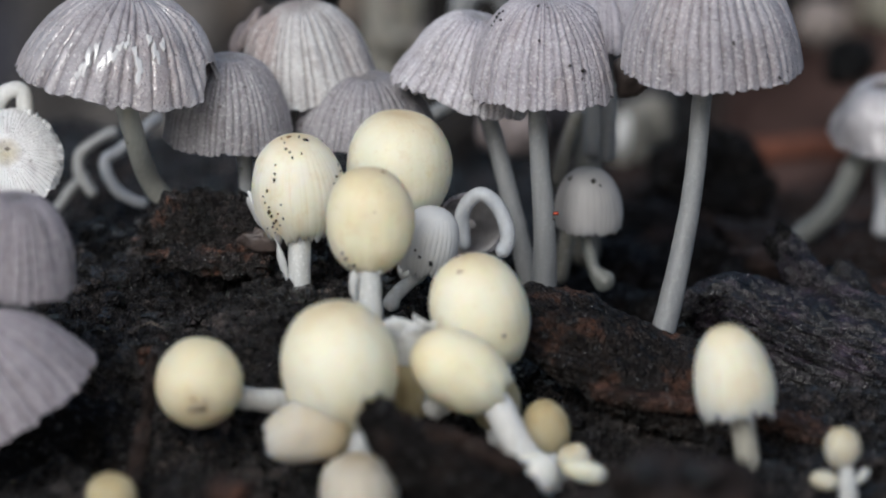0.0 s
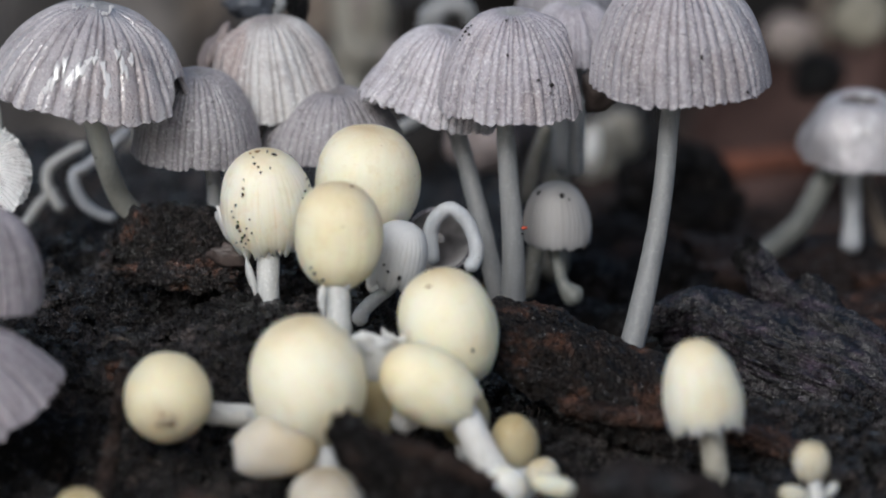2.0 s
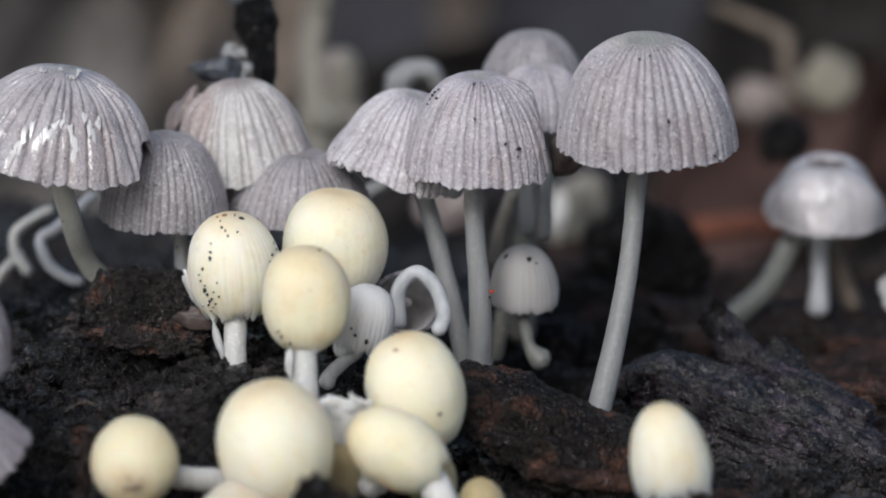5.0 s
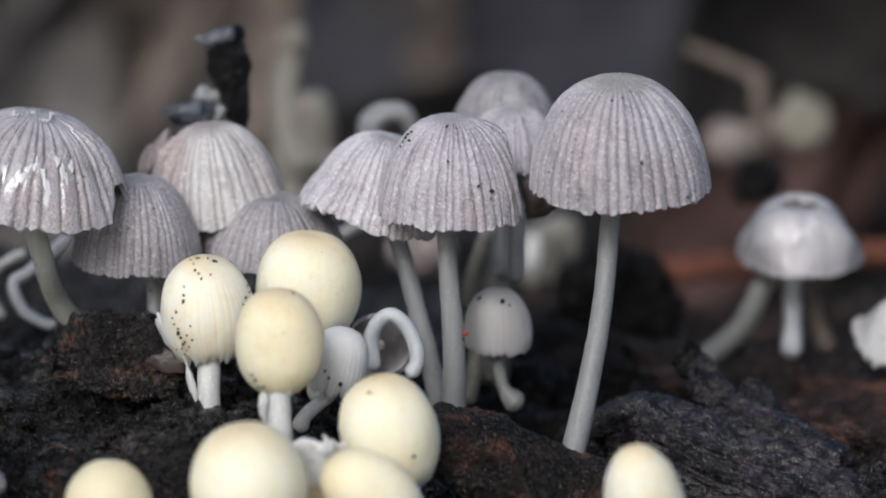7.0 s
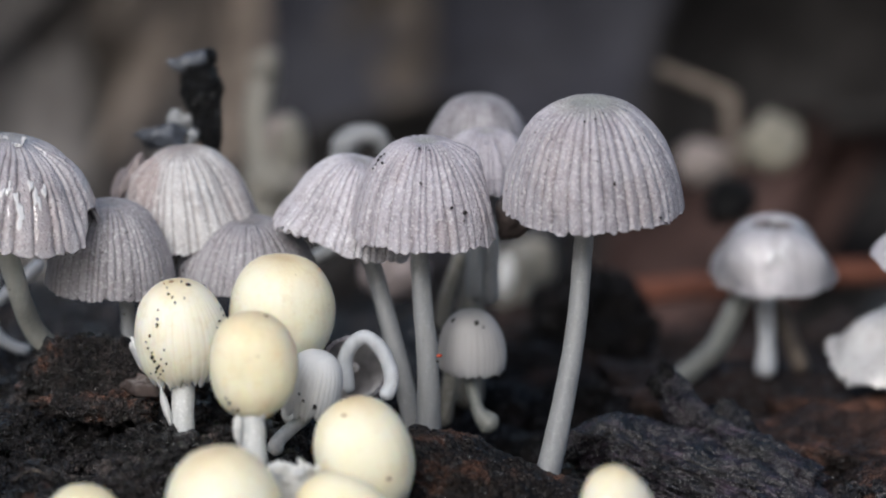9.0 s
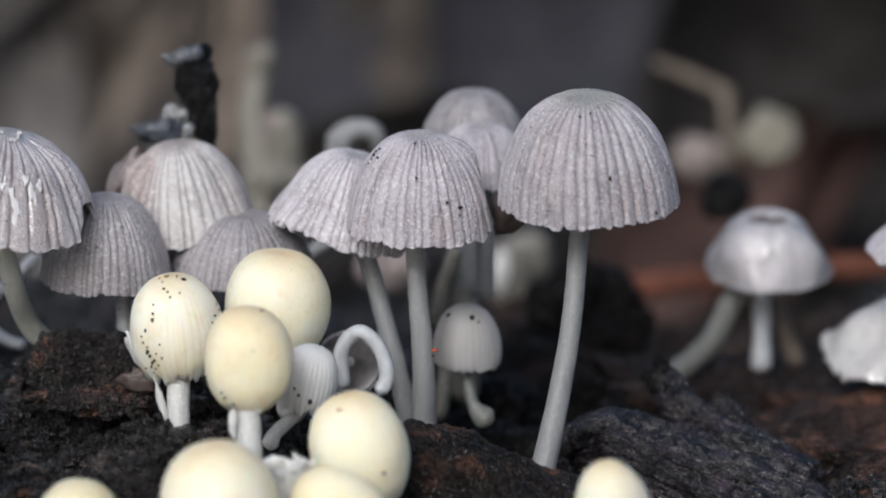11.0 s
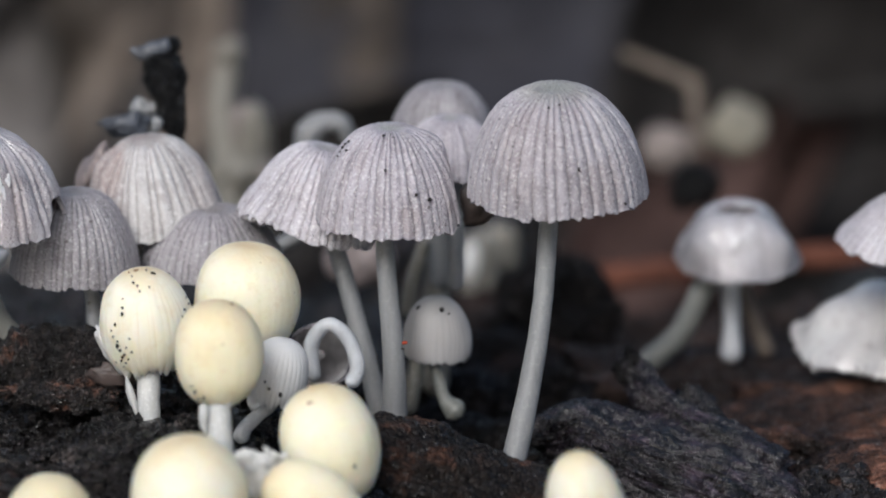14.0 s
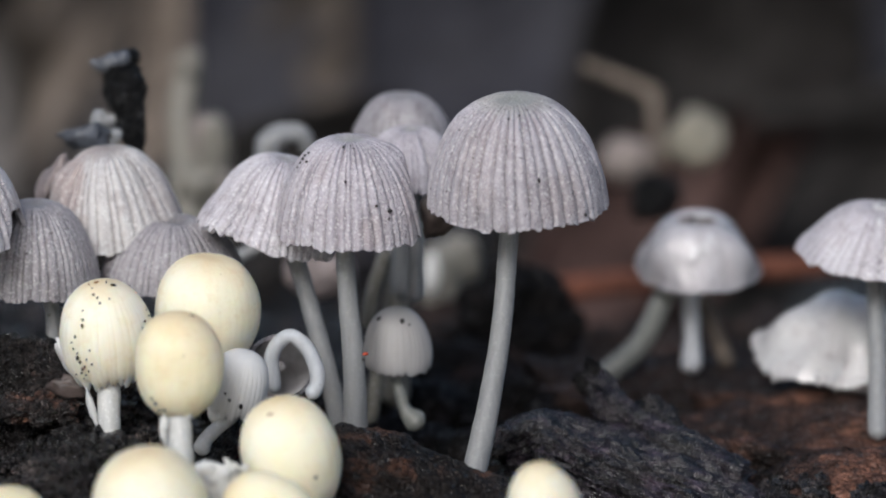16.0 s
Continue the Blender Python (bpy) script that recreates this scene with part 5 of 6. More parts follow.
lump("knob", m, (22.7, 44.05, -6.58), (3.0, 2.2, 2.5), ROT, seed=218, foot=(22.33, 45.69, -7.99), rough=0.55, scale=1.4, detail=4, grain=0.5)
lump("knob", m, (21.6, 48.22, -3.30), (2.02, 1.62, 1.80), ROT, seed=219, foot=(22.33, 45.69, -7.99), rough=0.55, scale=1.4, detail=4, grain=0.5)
# near-black clods added to stand in for the deep shade of the hollow
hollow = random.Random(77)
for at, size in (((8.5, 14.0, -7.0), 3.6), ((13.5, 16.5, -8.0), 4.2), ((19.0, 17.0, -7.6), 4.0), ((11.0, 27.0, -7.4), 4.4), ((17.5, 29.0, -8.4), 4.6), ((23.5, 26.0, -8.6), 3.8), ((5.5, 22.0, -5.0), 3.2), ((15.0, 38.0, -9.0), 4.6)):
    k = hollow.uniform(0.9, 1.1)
    tagged(lump("shade_clod", None, at, (size * 1.25 * k, size * 0.9, size * 0.8 / k), ROT, seed=350 + int(size * 10 + at[0]), rough=0.5, scale=1.4, detail=4, grain=0.6), "black brown clod added to darken the hollow", "wood", "clods behind the log")
tagged(lump("dark_clod", None, (33.65, 63.10, -0.16), (2.06, 1.65, 2.11), BLACK, seed=220), "black blurred clod behind a glossy mushroom", "soil")
m = thing("red_twig", (22.01, 73.08, -11.25), "red brown twig lying across the soil", "twig")
tube("stem", m, (22.01, 73.08, -11.25), [(22.01, 73.08, -11.25), (31.83, 73.30, -10.59), (41.68, 73.57, -9.84), (56.50, 73.80, -9.17)], [1.07, 1.12, 1.12, 0.97], REDWOOD, seed=222)
m = thing("bare_mushroom", (-5.36, 74.86, -5.88), "blurred pale column of old mushroom stems", "mushroom")
tube("stem", m, (-5.36, 74.86, -5.88), [(-5.36, 74.86, -5.88), (-5.23, 76.41, -1.27), (-5.70, 78.28, 4.29), (-4.70, 79.75, 8.66)], [1.70, 1.61, 1.22, 1.12], DIMSTEM, seed=224)
lump("knob", m, (-4.88, 78.66, 8.58), (1.31, 1.05, 1.46), DIMSTEM, seed=225, foot=(-5.36, 74.86, -5.88), rough=0.4, scale=1.3)
lump("knob", m, (-3.32, 76.57, 2.36), (1.46, 1.16, 2.18), PINK, seed=226, foot=(-5.36, 74.86, -5.88), rough=0.4, scale=1.3)
lump("knob", m, (-4.74, 75.28, -1.48), (2.33, 1.86, 2.91), DIMSTEM, seed=227, foot=(-5.36, 74.86, -5.88), rough=0.4, scale=1.3)
lump("knob", m, (-2.32, 75.27, -1.54), (1.07, 0.85, 1.94), PINK, seed=228, foot=(-5.36, 74.86, -5.88), rough=0.4, scale=1.3)
tagged(lump("pale_bud", None, (-3.04, 75.36, 1.87), (1.36, 1.08, 3.15), DIMSTEM, seed=229), "blurred pale bud beside an old stem", "mushroom")
m = thing("hooked_mushroom", (1.80, 39.00, 11.47), "blurred pale stem curled behind the caps", "mushroom")
tube("stem", m, (1.80, 39.00, 11.47), [(1.45, 39.00, 10.2), (1.55, 39.00, 11.55), (2.50, 39.00, 12.55), (3.95, 39.00, 12.45), (4.65, 39.00, 11.0)], [0.95, 1.15, 0.85, 0.68, 0.62], STEM, seed=231, rough=0.15)
m = thing("charred_twig", (-8.13, 22.42, 14.57), "knobbly black charred twig end", "twig")
tube("stalk", m, (-8.13, 22.42, 14.57), [(-8.13, 22.42, 14.57), (-8.21, 23.11, 16.61), (-8.45, 23.65, 18.24), (-8.78, 24.24, 19.97), (-9.11, 24.70, 21.32), (-9.09, 25.02, 22.29)], [0.69, 0.73, 1.02, 1.54, 1.34, 0.97], BLACK, seed=233, rough=0.3)
tube("snag", m, (-8.13, 22.42, 14.57), [(-8.27, 24.56, 22.47), (-9.32, 24.47, 22.18), (-10.38, 24.40, 21.97), (-11.26, 24.47, 22.19)], [0.58, 0.68, 0.53, 0.24], BLUEGREY, rough=0.2)
tube("snag", m, (-8.13, 22.42, 14.57), [(-8.70, 24.79, 21.59), (-8.20, 25.04, 22.35), (-8.02, 25.22, 22.88)], [0.87, 0.68, 0.29], BLACK, rough=0.2)
tagged(lump("cap_fold", None, (-13.85, 18.49, 15.03), (0.80, 1.45, 1.84), PINK, seed=236, rough=0.35, scale=1.4, turn=28, detail=4), "pinkish grey folded flap of an old cap", "mushroom")
tagged(lump("grey_scrap", None, (-11.58, 21.79, 17.25), (1.53, 0.77, 0.84), BLUEGREY, seed=237, rough=0.5, scale=1.6, turn=4), "blue grey bark scrap on a cap", "bark")
tagged(lump("bark_chip", None, (-10.36, 24.51, 17.76), (1.06, 0.48, 0.74), STEM, seed=238, rough=0.5, scale=1.8, turn=25), "pale bark chip beside a black stump", "bark")
tagged(lump("bark_chip", None, (-9.46, 22.30, 17.23), (0.45, 0.39, 0.56), STEM, seed=239, rough=0.5, scale=1.8, turn=25), "pale bark chip beside a black stump", "bark")
# ---- wood and clods ----
m = thing("bark_chunk", (-16.73, 6.71, 1.68), "rough rotten brown bark chunk on dark soil", "bark")
timber("slab", [(-20.54, 8.38, 3.05), (-18.40, 8.40, 3.45), (-15.14, 7.67, 4.05), (-11.89, 5.27, 3.47)], [1.5, 2.3, 2.6, 1.4], [1.6, 2.4, 2.6, 1.4], CRUST, parent=m, foot=(-16.73, 6.71, 1.68), seed=3, rough=0.8, crumb=0.9, grain=0.1)
timber("ledge", [(-19.23, 4.12, 3.40), (-16.09, 3.10, 3.51), (-12.21, 1.96, 3.25)], [1.2, 1.8, 1], [0.8, 1.1, 0.7], CRUST, parent=m, foot=(-16.73, 6.71, 1.68), seed=23, rough=0.5, crumb=0.5, grain=0.1, sides=70)
m = thing("rotten_log", (13.39, -6.39, -2.83), "dark rotten log with a rust brown rim", "wood")
timber("slab", [(1.89, -0.11, 0.20), (5.65, -2.10, 0.55), (7.89, -3.09, 0.72), (11.59, -4.59, -0.61), (14.90, -5.92, -1.43), (17.36, -8.29, -2.23), (19.86, -9.68, -3.23)], [2.4, 3, 3.2, 3.2, 3, 2.6, 1.2], [1.4, 1.8, 1.8, 1.8, 1.7, 1.5, 0.8], BARK, parent=m, foot=(13.39, -6.39, -2.83), seed=5, rough=0.6, crumb=0.4, grain=0.12, facing=-10, sides=140)
timber("rim", [(18.32, -10.60, -2.75), (21.54, -11.61, -3.00), (24.00, -12.90, -3.60), (25.34, -14.24, -4.35)], [1.2, 1.6, 1.4, 0.7], [0.7, 0.9, 0.8, 0.5], RUST, parent=m, foot=(13.39, -6.39, -2.83), seed=25, rough=0.5, crumb=0.5, grain=0.1, sides=80)
timber("face", [(4.0, -6.3, 2.2), (8.1, -7.4, 0.7), (12.2, -8.4, -0.8), (16.3, -9.4, -2.1), (20.3, -10.4, -3.4), (24.0, -11.5, -4.6)], [1.6, 2.8, 3.3, 3.1, 2.4, 1.2], [0.6, 0.9, 1.0, 0.9, 0.8, 0.5], BARK, parent=m, foot=(13.39, -6.39, -2.83), seed=27, rough=0.55, crumb=0.45, grain=0.15, facing=-36, rings=220, sides=150)
timber("rim", [(9.4, -10.6, -1.15), (12.9, -11.2, -1.65), (16.4, -11.8, -2.0)], [0.5, 0.7, 0.45], [0.28, 0.38, 0.28], RUST, parent=m, foot=(13.39, -6.39, -2.83), seed=29, rough=0.3, crumb=0.2, grain=0.1, sides=60)
m = thing("charred_wood", (25.47, 2.50, -4.65), "charred black wood with fine lengthwise grain", "wood")
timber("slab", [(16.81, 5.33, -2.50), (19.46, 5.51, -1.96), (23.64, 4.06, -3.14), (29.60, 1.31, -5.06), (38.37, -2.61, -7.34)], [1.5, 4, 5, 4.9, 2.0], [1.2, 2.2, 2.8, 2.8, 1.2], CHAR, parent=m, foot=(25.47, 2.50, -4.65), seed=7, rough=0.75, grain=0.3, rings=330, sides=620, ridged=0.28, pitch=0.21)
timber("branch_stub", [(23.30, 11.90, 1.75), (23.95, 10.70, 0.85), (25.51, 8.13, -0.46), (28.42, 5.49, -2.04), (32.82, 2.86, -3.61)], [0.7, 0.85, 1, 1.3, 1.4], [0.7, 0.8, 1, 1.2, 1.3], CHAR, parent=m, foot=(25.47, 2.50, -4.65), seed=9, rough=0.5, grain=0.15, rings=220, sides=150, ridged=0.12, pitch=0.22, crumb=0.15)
lump("knob", m, (23.55, 11.5, 1.45), (1.05, 0.9, 1.25), BLACK, seed=360, foot=(25.47, 2.50, -4.65), rough=0.5, scale=1.6, detail=4, turn=-20, grain=0.3)
timber("splinter", [(27.29, 10.40, -0.00), (28.36, 8.95, -1.18), (29.02, 7.37, -2.72)], [0.5, 1, 0.8], [0.5, 0.9, 0.7], CHAR, parent=m, foot=(25.47, 2.50, -4.65), seed=19, rough=0.4, sides=50)
m = thing("brown_wood", (38.23, 14.82, -5.69), "broken rust brown rotten wood behind charred wood", "wood")
timber("slab", [(29.80, 15.97, -5.39), (34.17, 14.93, -5.38), (40.14, 13.99, -5.03), (50.75, 11.75, -5.44)], [6, 9, 10, 9], [1.2, 2, 2.2, 2.2], RUST, parent=m, foot=(38.23, 14.82, -5.69), seed=11, rough=0.9, crumb=0.5, grain=0.2, sides=150)
timber("slab", [(21.60, 30.75, -5.34), (31.97, 31.40, -6.57), (41.29, 30.17, -7.12), (52.79, 27.09, -6.89)], [5, 7, 7, 7], [1.2, 1.7, 1.8, 1.6], DUFF, parent=m, foot=(38.23, 14.82, -5.69), seed=14, rough=0.8, crumb=0.3, grain=0.2)
timber("slab", [(34.6, 2.2, -5.9), (40.0, 3.6, -4.9), (49.76, 3.4, -4.6)], [4, 5, 5], [2, 2.4, 2.4], RUST, parent=m, foot=(38.23, 14.82, -5.69), seed=16, rough=0.9, grain=0.2)
timber("splinter", [(32.11, 21.79, -3.78), (35.85, 21.67, -4.16), (39.03, 20.56, -4.32)], [0.8, 1.3, 0.7], [0.3, 0.5, 0.3], RUST, parent=m, foot=(38.23, 14.82, -5.69), seed=36, rough=0.3, sides=50)
timber("splinter", [(31.84, 9.35, -3.13), (34.49, 8.26, -3.25), (38.30, 7.03, -3.77)], [0.8, 1.3, 0.7], [0.4, 0.6, 0.4], RUST, parent=m, foot=(38.23, 14.82, -5.69), seed=38, rough=0.3, sides=50)
# dark strip in place of the shadow line below the ledge
timber("splinter", [(34.03, 4.68, -4.45), (37.68, 5.50, -3.62), (40.94, 6.24, -2.99)], [0.5, 1.1, 0.6], [0.4, 0.8, 0.4], SHADEWOOD, parent=m, foot=(38.23, 14.82, -5.69), seed=40, rough=0.3, sides=50)
# black strip in place of the shaded cavity below the ledge
timber("splinter", [(34.9, 4.2, -4.15), (36.7, 4.3, -3.55), (38.6, 4.5, -2.98), (40.6, 4.8, -2.45)], [0.35, 0.8, 0.75, 0.3], [0.3, 0.55, 0.5, 0.25], ROT, parent=m, foot=(38.23, 14.82, -5.69), seed=42, rough=0.35, sides=50)
timber("slab", [(36.2, 1.2, -4.6), (41.0, 1.6, -3.9), (49.0, 1.8, -3.6)], [2.2, 2.8, 3.0], [0.9, 1.2, 1.3], RUST, parent=m, foot=(38.23, 14.82, -5.69), seed=44, rough=0.5, crumb=0.3, grain=0.3, facing=-20, sides=110)
m = thing("soil_clod", (13.43, -41.63, 2.19), "dark red brown clod of wet soil in front", "soil")
lump("mound", m, (13.90, -41.32, 2.75), (5.00, 6.00, 3.0), DUFF, seed=261, foot=(13.43, -41.63, 2.19), rough=0.35, scale=1.5, detail=5, grain=0.5)
lump("mound", m, (9.60, -42.67, 1.05), (4.20, 5.00, 2.0), DUFF, seed=262, foot=(13.43, -41.63, 2.19), rough=0.5, scale=1.5, detail=5, grain=0.5)
lump("mound", m, (19.41, -39.90, 1.05), (3.91, 4.00, 1.79), DUFF, seed=263, foot=(13.43, -41.63, 2.19), rough=0.5, scale=1.5, detail=5, grain=0.5)
lump("crumb", m, (10.31, -42.37, 4.96), (0.49, 0.39, 0.38), CRUST, seed=264, foot=(13.43, -41.63, 2.19), rough=0.5, scale=1.4, detail=2)
lump("crumb", m, (12.80, -42.73, 5.57), (0.78, 0.63, 0.60), CRUST, seed=265, foot=(13.43, -41.63, 2.19), rough=0.5, scale=1.4, detail=2)
lump("crumb", m, (10.32, -41.69, 4.05), (0.55, 0.44, 0.42), SOIL, seed=266, foot=(13.43, -41.63, 2.19), rough=0.5, scale=1.4, detail=2)
lump("crumb", m, (11.38, -44.08, 5.56), (0.41, 0.33, 0.32), CRUST, seed=267, foot=(13.43, -41.63, 2.19), rough=0.5, scale=1.4, detail=2)
lump("crumb", m, (11.34, -43.71, 6.56), (0.71, 0.57, 0.54), CRUST, seed=268, foot=(13.43, -41.63, 2.19), rough=0.5, scale=1.4, detail=2)
lump("crumb", m, (8.81, -43.89, 4.64), (0.73, 0.59, 0.56), CRUST, seed=269, foot=(13.43, -41.63, 2.19), rough=0.5, scale=1.4, detail=2)
lump("crumb", m, (13.93, -41.15, 4.59), (0.68, 0.55, 0.52), SOIL, seed=270, foot=(13.43, -41.63, 2.19), rough=0.5, scale=1.4, detail=2)
lump("crumb", m, (13.80, -43.96, 6.13), (0.81, 0.65, 0.62), SOIL, seed=271, foot=(13.43, -41.63, 2.19), rough=0.5, scale=1.4, detail=2)
lump("crumb", m, (9.33, -40.99, 4.54), (0.41, 0.33, 0.32), SOIL, seed=272, foot=(13.43, -41.63, 2.19), rough=0.5, scale=1.4, detail=2)
lump("crumb", m, (14.35, -41.48, 4.73), (0.52, 0.42, 0.40), CRUST, seed=273, foot=(13.43, -41.63, 2.19), rough=0.5, scale=1.4, detail=2)
lump("crumb", m, (11.20, -41.19, 4.69), (0.61, 0.49, 0.47), CRUST, seed=274, foot=(13.43, -41.63, 2.19), rough=0.5, scale=1.4, detail=2)
lump("crumb", m, (15.31, -42.02, 5.96), (0.44, 0.35, 0.34), CRUST, seed=275, foot=(13.43, -41.63, 2.19), rough=0.5, scale=1.4, detail=2)
lump("crumb", m, (9.80, -41.45, 3.94), (0.82, 0.65, 0.63), CRUST, seed=276, foot=(13.43, -41.63, 2.19), rough=0.5, scale=1.4, detail=2)
lump("crumb", m, (9.38, -41.11, 3.89), (0.64, 0.51, 0.49), SOIL, seed=277, foot=(13.43, -41.63, 2.19), rough=0.5, scale=1.4, detail=2)
lump("crumb", m, (10.73, -40.70, 5.07), (0.76, 0.61, 0.58), DUFF, seed=278, foot=(13.43, -41.63, 2.19), rough=0.5, scale=1.4, detail=2)
lump("crumb", m, (10.98, -44.27, 6.63), (0.77, 0.62, 0.59), SOIL, seed=279, foot=(13.43, -41.63, 2.19), rough=0.5, scale=1.4, detail=2)
lump("crumb", m, (14.22, -42.30, 5.04), (0.32, 0.25, 0.24), DUFF, seed=280, foot=(13.43, -41.63, 2.19), rough=0.5, scale=1.4, detail=2)
lump("crumb", m, (11.40, -41.11, 4.70), (0.59, 0.47, 0.46), SOIL, seed=281, foot=(13.43, -41.63, 2.19), rough=0.5, scale=1.4, detail=2)
lump("crumb", m, (12.16, -44.37, 5.64), (0.45, 0.36, 0.35), CRUST, seed=282, foot=(13.43, -41.63, 2.19), rough=0.5, scale=1.4, detail=2)
lump("crumb", m, (12.43, -43.54, 5.40), (0.81, 0.65, 0.63), SOIL, seed=283, foot=(13.43, -41.63, 2.19), rough=0.5, scale=1.4, detail=2)
lump("crumb", m, (9.66, -43.31, 5.80), (0.76, 0.61, 0.58), DUFF, seed=284, foot=(13.43, -41.63, 2.19), rough=0.5, scale=1.4, detail=2)
lump("crumb", m, (15.14, -42.48, 5.68), (0.54, 0.43, 0.42), CRUST, seed=285, foot=(13.43, -41.63, 2.19), rough=0.5, scale=1.4, detail=2)
m = thing("dark_splinter", (-1.12, -25.36, 0.40), "dark splinter lying among the young caps", "wood")
timber("shaft", [(-4.88, -25.00, 3.45), (-3.85, -26.00, 2.50), (-2.21, -27.00, 1.25), (0.45, -28.00, -0.23), (3.55, -29.00, -2.1), (5.4, -30.00, -4.6)], [0.5, 1.1, 1.7, 2.3, 2.4, 1.4], [0.5, 1.1, 1.7, 2.2, 2.3, 1.3], ROT, parent=m, foot=(-1.12, -25.36, 0.40), seed=13, rough=0.25, crumb=0.15, sides=70)
timber("sliver", [(-3.42, -26.50, 3.13), (-0.89, -27.17, 2.47), (2.18, -27.83, 1.45), (4.38, -28.50, 0.45)], [0.35, 0.6, 0.6, 0.3], [0.3, 0.5, 0.5, 0.2], DUFF, parent=m, foot=(-1.12, -25.36, 0.40), seed=15, rough=0.25, sides=40)
timber("sliver", [(-4.14, -27.00, 2.67), (-2.96, -27.50, 1.01), (-1.27, -28.00, -1.02)], [0.3, 0.7, 0.6], [0.3, 0.5, 0.4], DUFF, parent=m, foot=(-1.12, -25.36, 0.40), seed=17, rough=0.3, sides=40)
tagged(lump("bark_flake", None, (-12.35, 2.04, 5.10), (1.30, 0.25, 0.70), FLAKE, seed=290, rough=0.5, scale=2.2, turn=15), "thin grey brown bark flake beside a cream cap", "bark")
tagged(lump("white_scrap", None, (-12.68, 4.13, 6.57), (0.50, 0.50, 1.34), WHITE, seed=291, rough=0.4, scale=1.5, turn=-25), "torn white mushroom scrap beside a stem", "mushroom")
tagged(lump("white_scrap", None, (-10.96, -0.31, 4.33), (0.27, 0.25, 1.51), WHITE, seed=292, rough=0.35, scale=1.5, turn=-14), "torn white skin strip beside a frosted stem", "mushroom")
tagged(lump("white_scrap", None, (-6.07, -8.81, 5.70), (0.29, 0.25, 0.92), WHITE, seed=293, rough=0.4, scale=1.5), "torn white skin scrap on a stem", "mushroom")
tagged(lump("rust_chip", None, (-12.94, -30.68, 0.29), (1.42, 1.14, 0.95), RUST, seed=294, rough=0.4, scale=1.4, detail=4), "rust brown wood chip on black soil", "bark")
tagged(lump("rust_chip", None, (-19.56, -6.33, 0.57), (1.12, 0.89, 0.56), RUST, seed=295, rough=0.4, scale=1.4, turn=-30), "rust brown fibrous chip on black soil", "bark")
# ---- leaf litter far behind ----
leaf((-25.6, 256.0, -36.0), 34, 8, 12, -57, 80, PALELEAF, seed=297, label="pale dead leaf standing in the litter")
leaf((-39.43, 277.63, -45.96), 90, 22, 10, -66, 80, DEADLEAF, seed=298, label="brown dead leaf standing in the litter")
leaf((-39.31, 217.13, -37.64), 50, 22, 8, -72, 84, MISTLEAF, seed=299, label="ash grey dead leaf curled in the litter")
leaf((-55.41, 299.45, -43.77), 90, 40, -20, -40, 80, GREYLEAF, seed=300, label="slate grey dead leaf curled in the litter")
leaf((-21.06, 338.35, -53.68), 70, 30, 10, -80, 80, DEADLEAF, seed=301, label="narrow tan dead leaf in the litter")
leaf((-11.45, 209.76, -28.25), 60, 9, 10, -84, 80, PALELEAF, seed=302, label="narrow pale dead leaf in the litter")
leaf((9.5, 300.04, -41.0), 36, 14, -10, -70, 80, DEADLEAF, seed=303, label="brown dead leaf curled in the litter")
leaf((12.0, 284.0, -42.3), 11, 8, -10, -50, 80, DEADLEAF, seed=304, label="brown dead leaf in the litter")
leaf((29.25, 298.89, -45.65), 90, 60, 0, -10, 60, GREYLEAF, seed=305, label="slate grey wet dead leaf")
leaf((58.6, 221.02, -26.28), 80, 38, 5, -82, 80, DARKLEAF, seed=306, label="black brown rotting leaf")
leaf((41.13, 161.69, -30.15), 34, 16, 20, -40, 70, REDLEAF, seed=307, label="red brown dead leaf in the litter")
leaf((51.03, 166.26, -32.27), 34, 16, -20, -40, 70, REDLEAF, seed=308, label="red brown dead leaf in the litter")
leaf((-45.43, 260.40, -34.44), 44, 16, 10, -66, 84, MISTLEAF, seed=309, label="ash grey wet dead leaf")
leaf((-20.96, 258.86, -39.07), 40, 10, -15, -70, 80, MISTLEAF, seed=310, label="ash grey wet dead leaf")
leaf((-30.89, 218.88, -32.45), 30, 9, 8, -64, 84, DEADLEAF, seed=311, label="brown dead leaf curled in the litter")
leaf((-55.07, 435.69, -77.87), 150, 90, 0, -62, 80, MISTLEAF, seed=312, label="ash grey wet dead leaf")
leaf((-32.5, 301.21, -37.6), 40, 20, 0, -60, 84, MISTLEAF, seed=313, label="ash grey wet dead leaf")
leaf((1.68, 357.78, -58.71), 16, 12, 15, -60, 80, DEADLEAF, seed=314, label="tan brown dead leaf in the litter")
leaf((82.21, 337.70, -55.85), 70, 30, -40, -60, 80, GREYLEAF, seed=315, label="slate grey wet dead leaf")
leaf((91.44, 319.25, -47.99), 70, 36, -40, -50, 80, GREYLEAF, seed=316, label="slate grey wet dead leaf")
leaf((56.11, 176.47, -33.29), 60, 20, 0, -10, 60, DARKLEAF, seed=317, label="black brown rotting leaf")
leaf((69.03, 177.03, -31.64), 60, 20, 0, -20, 60, DARKLEAF, seed=318, label="black brown rotting leaf")
leaf((0.85, 138.16, -21.57), 40, 16, 0, -30, 60, DARKLEAF, seed=319, label="black brown rotting leaf")
# wood piece blackened so its colour carries the shade under the cap
m = thing("shade_dark_wood", (-24.5, -13.8, -6.5), "dark wood under a grey cap, blackened for its shade", "wood")
